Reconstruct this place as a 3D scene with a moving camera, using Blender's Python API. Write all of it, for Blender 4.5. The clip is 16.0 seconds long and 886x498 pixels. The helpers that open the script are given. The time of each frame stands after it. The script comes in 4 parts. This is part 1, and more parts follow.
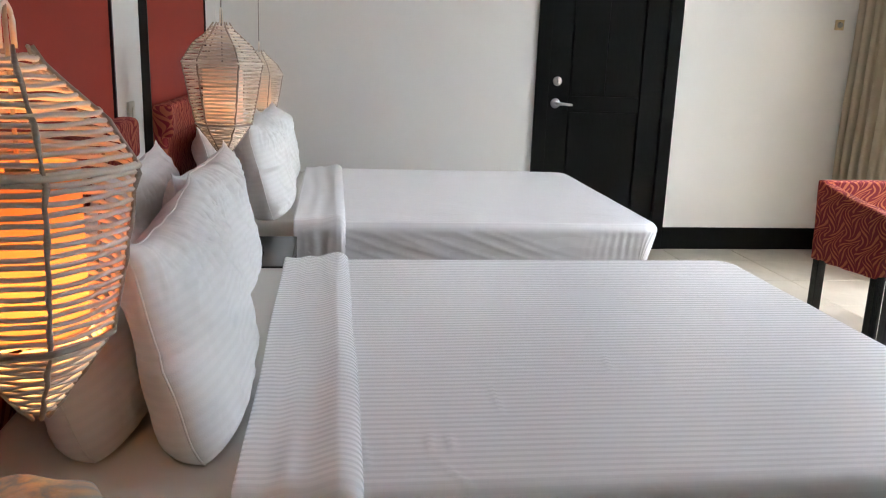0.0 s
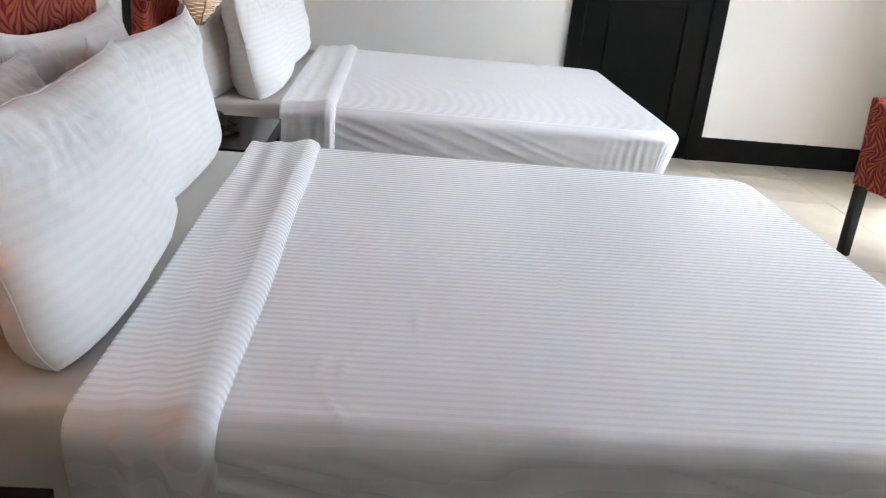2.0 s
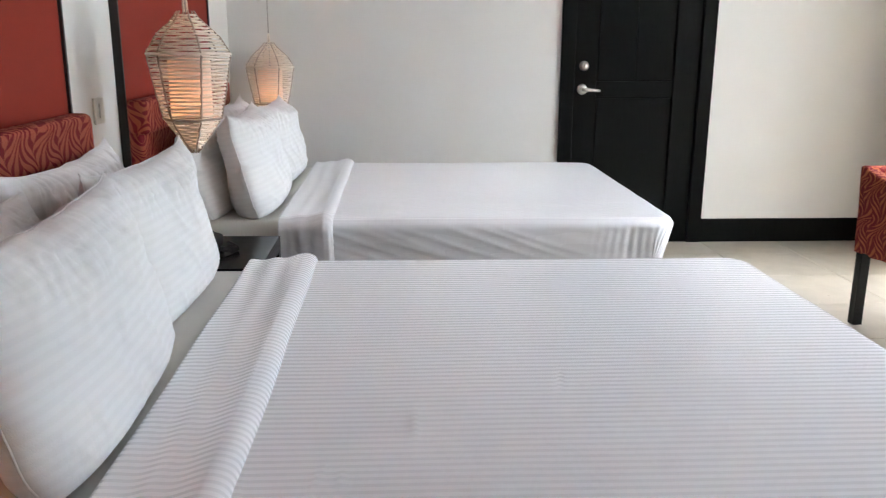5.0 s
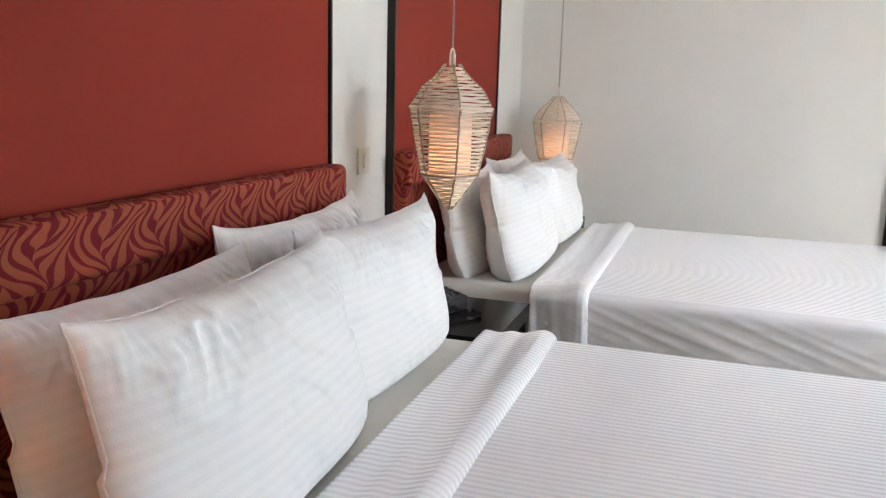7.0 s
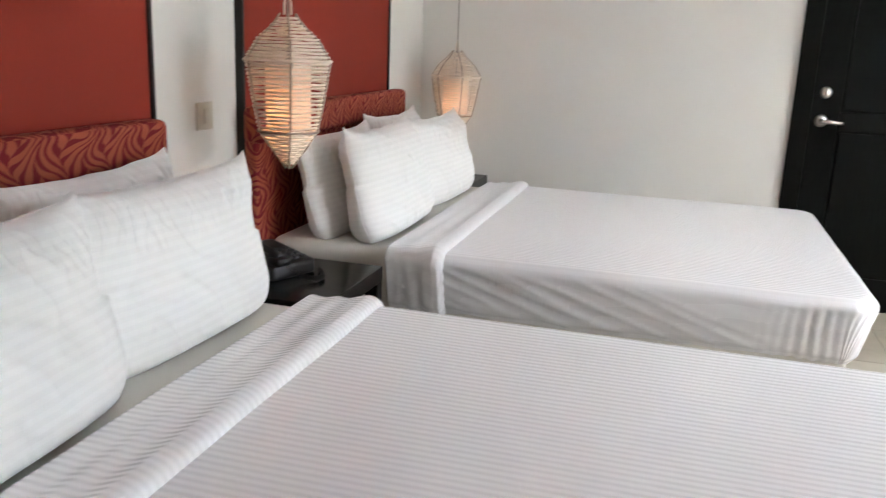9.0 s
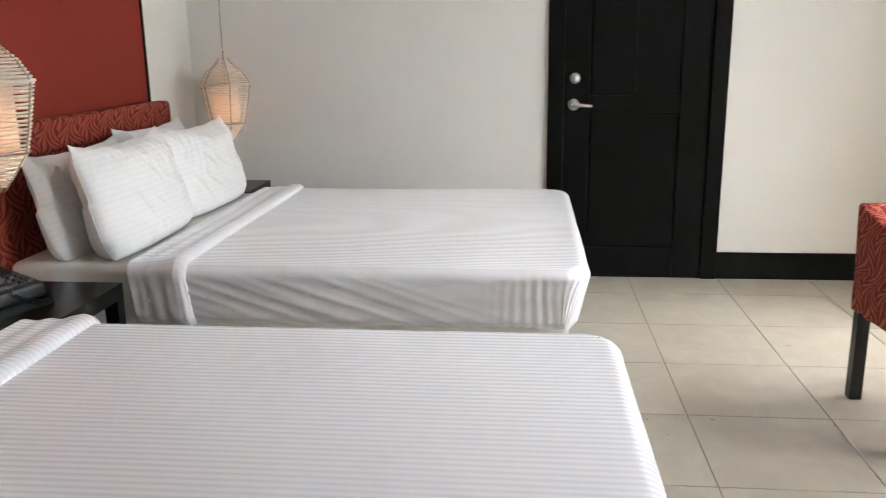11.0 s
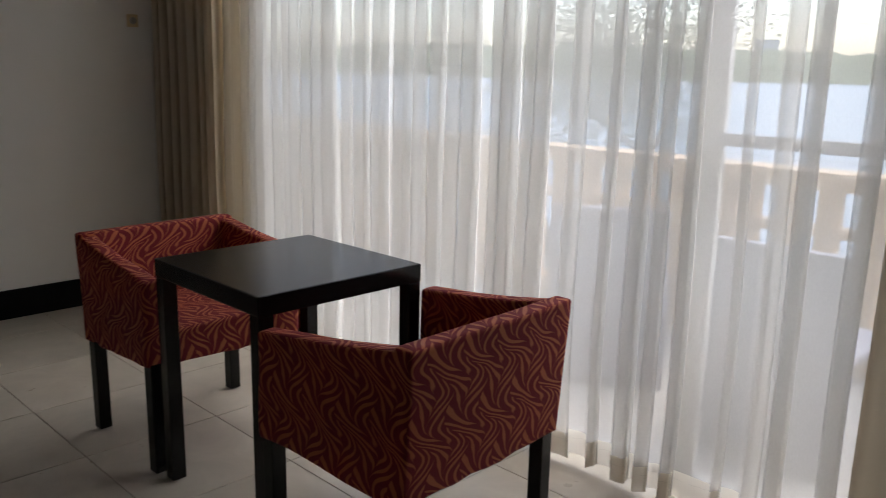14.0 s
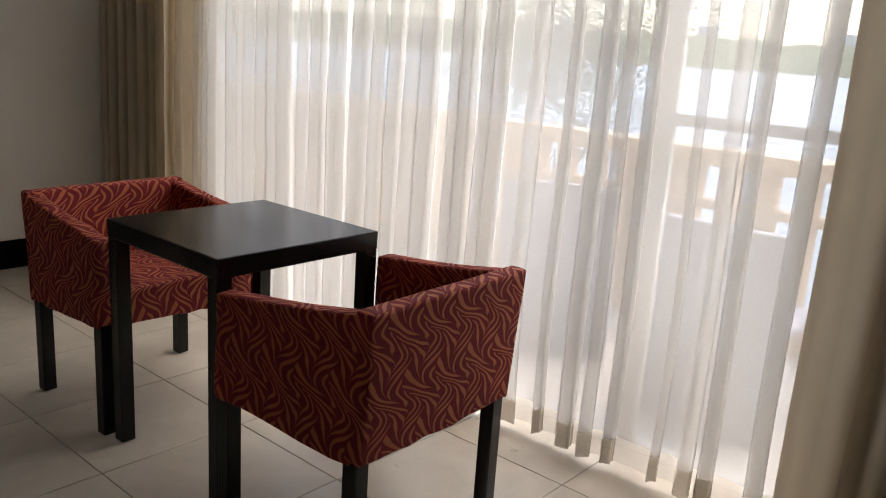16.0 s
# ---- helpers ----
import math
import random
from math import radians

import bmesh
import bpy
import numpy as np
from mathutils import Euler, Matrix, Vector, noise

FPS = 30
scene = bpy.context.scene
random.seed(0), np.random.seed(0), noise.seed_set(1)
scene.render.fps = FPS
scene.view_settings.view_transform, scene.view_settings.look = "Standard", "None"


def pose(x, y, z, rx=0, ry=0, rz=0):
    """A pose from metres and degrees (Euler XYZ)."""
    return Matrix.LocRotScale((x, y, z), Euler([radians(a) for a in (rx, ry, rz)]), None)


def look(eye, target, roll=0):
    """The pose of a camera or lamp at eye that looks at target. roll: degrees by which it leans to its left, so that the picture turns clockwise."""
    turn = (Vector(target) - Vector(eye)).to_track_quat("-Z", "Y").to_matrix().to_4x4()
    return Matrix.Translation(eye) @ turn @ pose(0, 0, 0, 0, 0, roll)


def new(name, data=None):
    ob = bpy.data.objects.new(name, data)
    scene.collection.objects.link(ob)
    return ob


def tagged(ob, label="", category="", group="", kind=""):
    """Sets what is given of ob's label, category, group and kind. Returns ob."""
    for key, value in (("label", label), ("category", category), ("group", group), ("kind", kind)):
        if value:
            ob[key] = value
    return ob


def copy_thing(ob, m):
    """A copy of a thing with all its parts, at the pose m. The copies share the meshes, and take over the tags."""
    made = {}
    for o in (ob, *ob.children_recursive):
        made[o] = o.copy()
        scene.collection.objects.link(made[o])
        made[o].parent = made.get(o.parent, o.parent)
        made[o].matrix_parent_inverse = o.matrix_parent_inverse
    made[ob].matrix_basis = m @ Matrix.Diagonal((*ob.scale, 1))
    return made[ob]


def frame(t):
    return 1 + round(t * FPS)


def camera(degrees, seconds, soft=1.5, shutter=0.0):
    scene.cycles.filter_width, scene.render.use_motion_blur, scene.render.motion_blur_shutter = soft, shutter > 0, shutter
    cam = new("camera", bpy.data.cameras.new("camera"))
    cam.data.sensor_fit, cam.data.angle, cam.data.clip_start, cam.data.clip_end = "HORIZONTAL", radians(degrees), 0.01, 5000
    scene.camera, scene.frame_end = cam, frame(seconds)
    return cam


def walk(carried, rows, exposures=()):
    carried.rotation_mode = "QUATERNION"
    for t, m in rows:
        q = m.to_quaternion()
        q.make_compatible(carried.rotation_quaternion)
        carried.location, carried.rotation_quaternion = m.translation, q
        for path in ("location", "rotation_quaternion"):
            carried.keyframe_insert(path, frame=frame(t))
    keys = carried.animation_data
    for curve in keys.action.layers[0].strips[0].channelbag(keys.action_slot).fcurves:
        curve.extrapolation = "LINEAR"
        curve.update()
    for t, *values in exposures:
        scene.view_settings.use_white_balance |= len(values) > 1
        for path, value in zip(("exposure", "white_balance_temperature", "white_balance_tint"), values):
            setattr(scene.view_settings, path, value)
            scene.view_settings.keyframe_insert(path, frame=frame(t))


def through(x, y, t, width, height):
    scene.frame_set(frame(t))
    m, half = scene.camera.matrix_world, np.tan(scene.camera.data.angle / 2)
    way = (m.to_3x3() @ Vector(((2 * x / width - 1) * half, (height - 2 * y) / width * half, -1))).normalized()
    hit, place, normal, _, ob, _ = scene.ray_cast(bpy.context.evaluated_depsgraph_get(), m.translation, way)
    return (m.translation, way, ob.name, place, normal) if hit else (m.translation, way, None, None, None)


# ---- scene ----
cam = camera(56.8, 16.0, soft=1.0, shutter=0.3)
PATH = [
    (0, (0.696, -0.197, 1.261), (0.963, 1.728, 0.79), 2.1),
    (0.5, (0.725, -0.177, 1.257), (1.017, 1.73, 0.729), 2.7),
    (1, (0.819, -0.058, 1.25), (1.004, 1.847, 0.673), 6.6),
    (1.5, (0.909, -0.003, 1.236), (0.982, 1.89, 0.595), 6.8),
    (2, (0.952, 0.0, 1.235), (1.099, 1.857, 0.506), 5.5),
    (2.5, (0.953, -0.008, 1.232), (1.168, 1.866, 0.569), 1.7),
    (3, (0.961, -0.001, 1.232), (1.224, 1.874, 0.589), 0.3),
    (5.3, (0.998, -0.016, 1.241), (1.018, 1.931, 0.784), 0.5),
    (5.5, (0.982, 0.024, 1.246), (0.924, 1.976, 0.816), 0.6),
    (6, (1.025, 0.133, 1.26), (0.827, 2.091, 0.904), 2.1),
    (6.5, (1.04, 0.267, 1.249), (0.673, 2.198, 0.882), 1.9),
    (7, (1.121, 0.277, 1.255), (0.504, 2.14, 0.868), 1.6),
    (7.5, (1.307, 0.252, 1.274), (0.593, 2.06, 0.805), 2.6),
    (8, (1.385, 0.261, 1.287), (0.705, 2.067, 0.763), 1.9),
    (8.5, (1.429, 0.322, 1.286), (0.749, 2.124, 0.746), 1.2),
    (9, (1.456, 0.492, 1.26), (0.924, 2.357, 0.773), 2.3),
    (9.2, (1.469, 0.517, 1.254), (1.004, 2.409, 0.801), 1.7),
    (11.3, (1.869, 0.479, 1.289), (1.777, 2.418, 0.803), -0.8),
    (11.5, (1.867, 0.465, 1.303), (1.876, 2.417, 0.867), -0.6),
    (12, (1.907, 0.465, 1.308), (2.142, 2.408, 0.896), -0.6),
    (12.5, (1.939, 0.457, 1.313), (2.477, 2.336, 0.887), -0.1),
    (13, (1.935, 0.496, 1.309), (2.774, 2.256, 0.863), 0.3),
    (13.5, (1.945, 0.576, 1.306), (3.12, 2.133, 0.864), 0.7),
    (14, (1.952, 0.594, 1.304), (3.339, 1.97, 0.871), 1.2),
    (14.5, (1.95, 0.599, 1.304), (3.425, 1.881, 0.875), 1.5),
    (15, (1.938, 0.591, 1.296), (3.427, 1.85, 0.854), 2.0),
    (15.5, (1.92, 0.594, 1.289), (3.397, 1.856, 0.811), 3.1),
    (16, (1.891, 0.603, 1.294), (3.368, 1.861, 0.806), 3.8),
]
EXPOSURES = [(0, 4.95, 6100, 8), (2, 5.25, 5950, 8), (3, 5.05, 5950, 8), (5, 5.1, 6050, 8), (7.5, 5.3, 6300, 8), (9, 5.1, 6400, 8), (11.5, 4.9, 6350, 8), (12.6, 4.25, 6250, 9), (13.4, 3.4, 6250, 10), (14.2, 2.3, 6450, 12), (15, 2.25, 6500, 12), (15.5, 2.65, 6600, 13), (16, 2.85, 6900, 14)]
walk(cam, [(t, look(e, g, r)) for t, e, g, r in PATH], EXPOSURES)

# ---- world, sun, exposure ----
world = bpy.data.worlds.new("overcast_sky")
scene.world = world
world.use_nodes = True
sky = world.node_tree.nodes.new("ShaderNodeTexSky")
sky.sky_type = 'NISHITA'
sky.sun_disc = False
sky.sun_elevation = radians(57.6)
sky.sun_rotation = radians(111.8)
sky.air_density, sky.dust_density = 1.0, 2.2
back = world.node_tree.nodes["Background"]
back.inputs["Strength"].default_value = 0.059
world.node_tree.links.new(sky.outputs[0], back.inputs["Color"])
sun_data = bpy.data.lights.new("sun", 'SUN')
sun_data.energy, sun_data.angle, sun_data.color = 0.65, radians(80), (1.0, 0.985, 0.955)
sun = new("sun", sun_data)
sun.matrix_basis = look((20, -8, 34), (0, 0, 0))


# ---- materials ----
def mat(name, color, rough=0.6, metal=0.0, spec=0.5, sheen=0.0):
    m = bpy.data.materials.new(name)
    m.use_nodes = True
    b = m.node_tree.nodes["Principled BSDF"]
    b.inputs["Base Color"].default_value = (*color, 1)
    b.inputs["Roughness"].default_value = rough
    b.inputs["Metallic"].default_value = metal
    b.inputs["Specular IOR Level"].default_value = spec
    b.inputs["Sheen Weight"].default_value = sheen
    return m


class Tree:
    """Short hand for the nodes of one material."""

    def __init__(self, m):
        self.t = m.node_tree
        self.b = self.t.nodes["Principled BSDF"]
        self.out = self.t.nodes["Material Output"]

    def node(self, kind, **inputs):
        n = self.t.nodes.new(kind)
        for k, v in inputs.items():
            self.set(n, k.replace("_", " "), v)
        return n

    def set(self, n, socket, v):
        s = n.inputs[socket] if not isinstance(socket, int) else n.inputs[socket]
        if hasattr(v, "is_output"):
            self.t.links.new(v, s)
        else:
            s.default_value = v

    def coords(self, scale=(1, 1, 1), kind="Object", turn=(0, 0, 0)):
        c = self.t.nodes.new("ShaderNodeTexCoord")
        p = self.t.nodes.new("ShaderNodeMapping")
        p.inputs["Scale"].default_value = scale
        p.inputs["Rotation"].default_value = turn
        self.t.links.new(c.outputs[kind], p.inputs["Vector"])
        return p.outputs[0]

    def noise(self, vec, scale, detail=3.0, rough=0.5, distort=0.0):
        n = self.node("ShaderNodeTexNoise", Vector=vec, Scale=scale, Detail=detail, Roughness=rough, Distortion=distort)
        return n.outputs["Fac"]

    def math(self, op, a, b=0.0, clamp=False):
        n = self.t.nodes.new("ShaderNodeMath")
        n.operation, n.use_clamp = op, clamp
        self.set(n, 0, a)
        self.set(n, 1, b)
        return n.outputs[0]

    def ramp(self, fac, *stops):
        n = self.t.nodes.new("ShaderNodeValToRGB")
        while len(n.color_ramp.elements) < len(stops):
            n.color_ramp.elements.new(0.5)
        for e, (p, c) in zip(n.color_ramp.elements, stops):
            e.position = p
            e.color = (*c, 1) if isinstance(c, tuple) else (c, c, c, 1)
        self.set(n, "Fac", fac)
        return n.outputs["Color"]

    def mix(self, fac, a, b, blend='MIX'):
        n = self.t.nodes.new("ShaderNodeMix")
        n.data_type, n.blend_type = 'RGBA', blend
        self.set(n, 0, fac)
        for i, v in ((6, a), (7, b)):
            self.set(n, i, (*v, 1) if isinstance(v, tuple) else v)
        return n.outputs[2]

    def bump(self, height, strength=0.2, distance=0.01):
        n = self.node("ShaderNodeBump", Height=height, Strength=strength, Distance=distance)
        self.t.links.new(n.outputs[0], self.b.inputs["Normal"])

    def color(self, v):
        self.set(self.b, "Base Color", v)

    def rough(self, v):
        self.set(self.b, "Roughness", v)


def plaster(name, color, spec=0.3, rough=0.42):
    m = mat(name, color, 0.55, 0.0, spec)
    t = Tree(m)
    v = t.coords()
    big = t.noise(v, 1.3, 4)
    t.color(t.mix(t.ramp(big, (0.3, 0.0), (0.75, 1.0)), tuple(c * 0.95 for c in color), tuple(min(1, c * 1.03) for c in color)))
    fine = t.noise(v, 90, 5, 0.6)
    t.rough(t.math('ADD', t.math('MULTIPLY', big, 0.2), rough))
    t.bump(fine, 0.12, 0.004)
    return m


WALL = plaster("wall_paint_offwhite", (0.80, 0.78, 0.735))
CEIL = plaster("ceiling_paint_white", (0.86, 0.86, 0.84))
RED = plaster("panel_paint_red", (0.265, 0.037, 0.024), 0.12, 0.65)


def black_wood(name, color=(0.006, 0.0052, 0.0048), rough=0.22, spec=0.27):
    m = mat(name, color, rough, 0.0, spec)
    t = Tree(m)
    v = t.coords((6, 6, 0.8))
    g = t.noise(v, 14, 6, 0.6, 0.6)
    t.color(t.mix(g, tuple(c * 0.6 for c in color), tuple(c * 1.7 for c in color)))
    t.rough(t.math('ADD', t.math('MULTIPLY', t.noise(t.coords(), 3, 3), 0.12), rough - 0.05))
    return m


BLACKWOOD = black_wood("dark_stained_wood")
DOORBLACK = black_wood("black_door_paint", (0.005, 0.005, 0.0046), 0.5, 0.08)
BLACKEDGE = black_wood("black_edging", (0.015, 0.012, 0.012), 0.4)
CHROME = mat("brushed_steel", (0.62, 0.6, 0.57), 0.28, 1.0)
HINGE = mat("blackened_hinge", (0.02, 0.02, 0.02), 0.45, 0.6)
PLASTIC = mat("black_phone_plastic", (0.012, 0.012, 0.013), 0.35)
PHONE_GREY = mat("grey_phone_keys", (0.035, 0.035, 0.036), 0.5)
SWITCH = mat("ivory_switch_plastic", (0.72, 0.68, 0.58), 0.4)
BEIGEBOX = mat("yellowed_plastic", (0.62, 0.48, 0.27), 0.45)
CORD = mat("grey_cord", (0.35, 0.32, 0.28), 0.6)


def linen(name, color, stripes=True, fine=0.1, pitch=0.026, deep=0.87, dull=0.68, gloss=0.5):
    """White hotel cotton with woven satin stripes along the length of the bed."""
    m = mat(name, color, 0.7, spec=gloss, sheen=0.25)
    t = Tree(m)
    c = t.t.nodes.new("ShaderNodeTexCoord").outputs["Object"]
    sep = t.node("ShaderNodeSeparateXYZ", Vector=c)
    soft = t.noise(c, 3.0, 4)
    base = t.mix(soft, tuple(x * 0.965 for x in color), color)
    if stripes:
        s = t.math('SINE', t.math('MULTIPLY', sep.outputs["Y" if stripes == "Y" else "Z"], math.tau / pitch))
        s = t.math('ADD', t.math('MULTIPLY', s, 2.2), 0.5, True)
        # woven stripes: their contrast of sheen is put into the base colour too
        base = t.mix(s, t.mix(0.5, base, tuple(x * deep for x in color)), base)
        t.rough(t.math('SUBTRACT', dull, t.math('MULTIPLY', s, 0.4 * dull)))
    t.color(base)
    weave = t.noise(c, 420, 2)
    crease = t.noise(t.coords((3, 4, 3)), 2.6, 3, 0.5, 0.6)
    t.bump(t.math('ADD', t.math('MULTIPLY', weave, 0.05), crease), fine, 0.02)
    return m


SPREAD = linen("striped_white_bedspread", (0.87, 0.85, 0.86), "Y", 0.15, 0.0195, 0.91, 0.38, 0.85)
SHEET = linen("plain_bottom_sheet", (0.70, 0.66, 0.60), False)
PILLOW = linen("striped_white_pillowcase", (0.89, 0.875, 0.85), "Z", 0.32, 0.021, 0.93)


def damask(name, ground, figure, pitch, bias):
    """Woven upholstery: tapering strokes that curl away from winding stems, in two colours."""
    m = mat(name, ground, 0.8, spec=0.25)
    t = Tree(m)
    c = t.coords()
    sep = t.node("ShaderNodeSeparateXYZ", Vector=c)
    x, y, z = sep.outputs["X"], sep.outputs["Y"], sep.outputs["Z"]
    flat = t.node("ShaderNodeSeparateXYZ", Vector=t.t.nodes.new("ShaderNodeNewGeometry").outputs["Normal"]).outputs["Z"]
    lying = t.math('GREATER_THAN', t.math('ABSOLUTE', flat), 0.75)
    # across and along the cloth; on lying faces the cloth runs to the front
    u = t.math('SUBTRACT', x, t.math('MULTIPLY', y, t.math('SUBTRACT', 1.0, lying)))
    v = t.math('ADD', z, t.math('MULTIPLY', y, lying))
    pu, pv = pitch
    wave = lambda k, amp, off=0.0: t.math('MULTIPLY', t.math('SINE', t.math('MULTIPLY', t.math('ADD', k, off), math.tau)), amp)
    wob = t.math('MULTIPLY', t.math('SUBTRACT', t.noise(c, 7.0, 1.0), 0.5), 0.35)
    v0 = t.math('ADD', t.math('DIVIDE', v, pv), wob)
    u0 = t.math('ADD', t.math('DIVIDE', u, pu), t.math('MULTIPLY', v0, 0.5))
    stem = t.math('ADD', u0, wave(v0, 0.24))
    cell = t.math('FRACT', stem)
    side = t.math('ABSOLUTE', t.math('SUBTRACT', cell, 0.5))
    out = t.math('SUBTRACT', 1.0, t.math('MULTIPLY', side, 2.0))
    arch = t.math('POWER', t.math('MAXIMUM', out, 0.0), 0.6)
    skew = t.math('MULTIPLY', t.math('GREATER_THAN', cell, 0.5), 0.5)
    hook = t.math('MULTIPLY', t.math('SINE', t.math('MULTIPLY', out, 4.2)), t.math('ADD', 0.28, wave(v0, 0.3, 0.35)))
    phase = t.math('ADD', t.math('SUBTRACT', t.math('MULTIPLY', v0, 4.0), t.math('MULTIPLY', arch, 2.1)), t.math('ADD', hook, skew))
    strokes = t.math('SINE', t.math('MULTIPLY', phase, math.tau))
    taper = t.math('ADD', t.math('MULTIPLY', t.math('ABSOLUTE', t.math('SUBTRACT', out, 0.55)), 1.5), wave(t.math('ADD', v0, u0), 0.22))
    width = t.math('ADD', t.math('SUBTRACT', taper, 0.35), bias)
    f = t.math('ADD', t.math('MULTIPLY', t.math('SUBTRACT', strokes, width), 2.2), 0.5, True)
    thread = t.noise(t.coords((1, 1, 5)), 500, 2)
    worn = t.noise(t.coords(), 4, 4)
    two = t.mix(f, ground, figure)
    t.color(t.mix(t.math('MULTIPLY', worn, 0.2), two, t.mix(0.5, two, ground)))
    t.rough(t.math('SUBTRACT', 0.85, t.math('MULTIPLY', f, 0.22)))
    t.bump(t.math('ADD', t.math('MULTIPLY', f, 0.35), thread), 0.25, 0.002)
    return m


CHAIRCLOTH = damask("red_gold_chair_cloth", (0.160, 0.013, 0.017), (0.41, 0.108, 0.04), (0.12, 0.16), 0.38)
HEADCLOTH = damask("red_gold_headboard_cloth", (0.17, 0.010, 0.016), (0.33, 0.075, 0.035), (0.15, 0.17), -0.25)

TILE = mat("cream_floor_tile", (0.56, 0.50, 0.41), 0.3)
_t = Tree(TILE)
_r = _t.t.nodes.new("ShaderNodeObjectInfo").outputs["Random"]
_add = _t.t.nodes.new("ShaderNodeVectorMath")
_t.set(_add, 0, _t.coords())
_t.set(_add, 1, _t.math('MULTIPLY', _r, 37.0))
_v = _add.outputs[0]
_cl = _t.noise(_v, 5, 6, 0.6, 0.8)
_c = _t.mix(_t.ramp(_cl, (0.3, 0.0), (0.72, 1.0)), (0.46, 0.415, 0.345), (0.57, 0.515, 0.43))
_c = _t.mix(_t.math('MULTIPLY', _r, 0.18), _c, (0.42, 0.37, 0.30))
_t.color(_c)
_t.rough(_t.math('ADD', _t.math('MULTIPLY', _t.noise(_v, 14, 5), 0.2), 0.22))
_t.bump(_t.noise(_v, 30, 4), 0.05, 0.003)
GROUT = mat("grey_brown_grout", (0.26, 0.22, 0.17), 0.9)

RATTAN = mat("pale_rattan", (0.42, 0.33, 0.23), 0.55)
_t = Tree(RATTAN)
_g = _t.noise(_t.coords((1, 1, 3)), 60, 4)
_t.color(_t.mix(_g, (0.72, 0.63, 0.51), (0.92, 0.86, 0.75)))
_t.bump(_g, 0.2, 0.003)
RIB = mat("grey_wrapped_rib", (0.16, 0.12, 0.09), 0.7)
_t = Tree(RIB)
_t.color(_t.mix(_t.noise(_t.coords((1, 1, 6)), 90, 2), (0.30, 0.25, 0.20), (0.58, 0.50, 0.40)))


def cloth_sheer(name, color, clear, through=0.4):
    """Thin woven cloth: part of the light goes straight through, part is scattered."""
    m = bpy.data.materials.new(name)
    m.use_nodes = True
    t = Tree(m)
    t.t.nodes.remove(t.b)
    c = t.coords()
    sep = t.node("ShaderNodeSeparateXYZ", Vector=c)
    diff = t.node("ShaderNodeBsdfDiffuse", Color=(*color, 1))
    tran = t.node("ShaderNodeBsdfTranslucent", Color=(*color, 1))
    body = t.t.nodes.new("ShaderNodeMixShader")
    body.inputs[0].default_value = through
    t.t.links.new(diff.outputs[0], body.inputs[1])
    t.t.links.new(tran.outputs[0], body.inputs[2])
    if clear <= 0:
        t.t.links.new(body.outputs[0], t.out.inputs["Surface"])
        return m
    wob = t.math('MULTIPLY', t.noise(t.coords((1, 5, 0.12)), 3.2, 1), 0.35)
    lane = t.math('FRACT', t.math('ADD', t.math('MULTIPLY', sep.outputs["Z"], 9.0), wob))
    thread = t.math('MULTIPLY', t.math('LESS_THAN', lane, 0.018), t.math('GREATER_THAN', t.noise(t.coords((20, 20, 9)), 1.0, 1), 0.38))
    weave = t.noise(t.coords((90, 90, 14)), 6, 3)
    open_part = t.math('SUBTRACT', t.math('ADD', clear - 0.04, t.math('MULTIPLY', weave, 0.08)), t.math('MULTIPLY', thread, 0.22), True)
    for sh in (diff, tran):
        t.set(sh, "Color", t.mix(thread, color, tuple(0.66 * k for k in color)))
    clearb = t.node("ShaderNodeBsdfTransparent")
    mixs = t.t.nodes.new("ShaderNodeMixShader")
    t.set(mixs, 0, open_part)
    t.t.links.new(body.outputs[0], mixs.inputs[1])
    t.t.links.new(clearb.outputs[0], mixs.inputs[2])
    t.t.links.new(mixs.outputs[0], t.out.inputs["Surface"])
    return m


SHEER = cloth_sheer("sheer_white_voile", (0.70, 0.68, 0.64), 0.55, 0.57)
HEM = cloth_sheer("double_sheer_hem", (0.82, 0.77, 0.68), 0.3, 0.6)
# same paper as SHADE; the near lamp's orange glow is put into its colour
SHADE_GLOW = cloth_sheer("glow_orange_paper_shade", (0.86, 0.42, 0.17), 0.0, 0.22)
SHADE = cloth_sheer("peach_paper_shade", (0.92, 0.76, 0.62), 0.0, 0.22)
DRAPE = mat("beige_drape_cloth", (0.46, 0.385, 0.29), 0.85, sheen=0.2)
_t = Tree(DRAPE)
_glow = _t.node("ShaderNodeBsdfTranslucent", Color=(0.69, 0.585, 0.42, 1))
_mx = _t.t.nodes.new("ShaderNodeMixShader")
_mx.inputs[0].default_value = 0.33
_t.t.links.new(_t.b.outputs[0], _mx.inputs[1])
_t.t.links.new(_glow.outputs[0], _mx.inputs[2])
_t.t.links.new(_mx.outputs[0], _t.out.inputs["Surface"])
_t.color(_t.mix(_t.noise(_t.coords((8, 8, 0.7)), 3, 4), (0.51, 0.435, 0.325), (0.61, 0.525, 0.40)))
_t.bump(_t.noise(_t.coords((1, 1, 0.4)), 260, 3), 0.2, 0.002)

FRAMEWHITE = mat("pale_aluminium_frame", (0.52, 0.505, 0.47), 0.4)
GREYBAR = mat("grey_metal_bar", (0.16, 0.17, 0.19), 0.45)
GLASS = bpy.data.materials.new("window_glass")
GLASS.use_nodes = True
_t = Tree(GLASS)
_t.b.inputs["Base Color"].default_value = (0.97, 0.99, 0.99, 1)
_t.b.inputs["Roughness"].default_value = 0.0
_t.b.inputs["Transmission Weight"].default_value = 1.0
_t.b.inputs["IOR"].default_value = 1.05
STONE = plaster("beige_balustrade_paint", (0.53, 0.38, 0.23))
BALCFLOOR = plaster("pale_balcony_screed", (0.46, 0.43, 0.39))
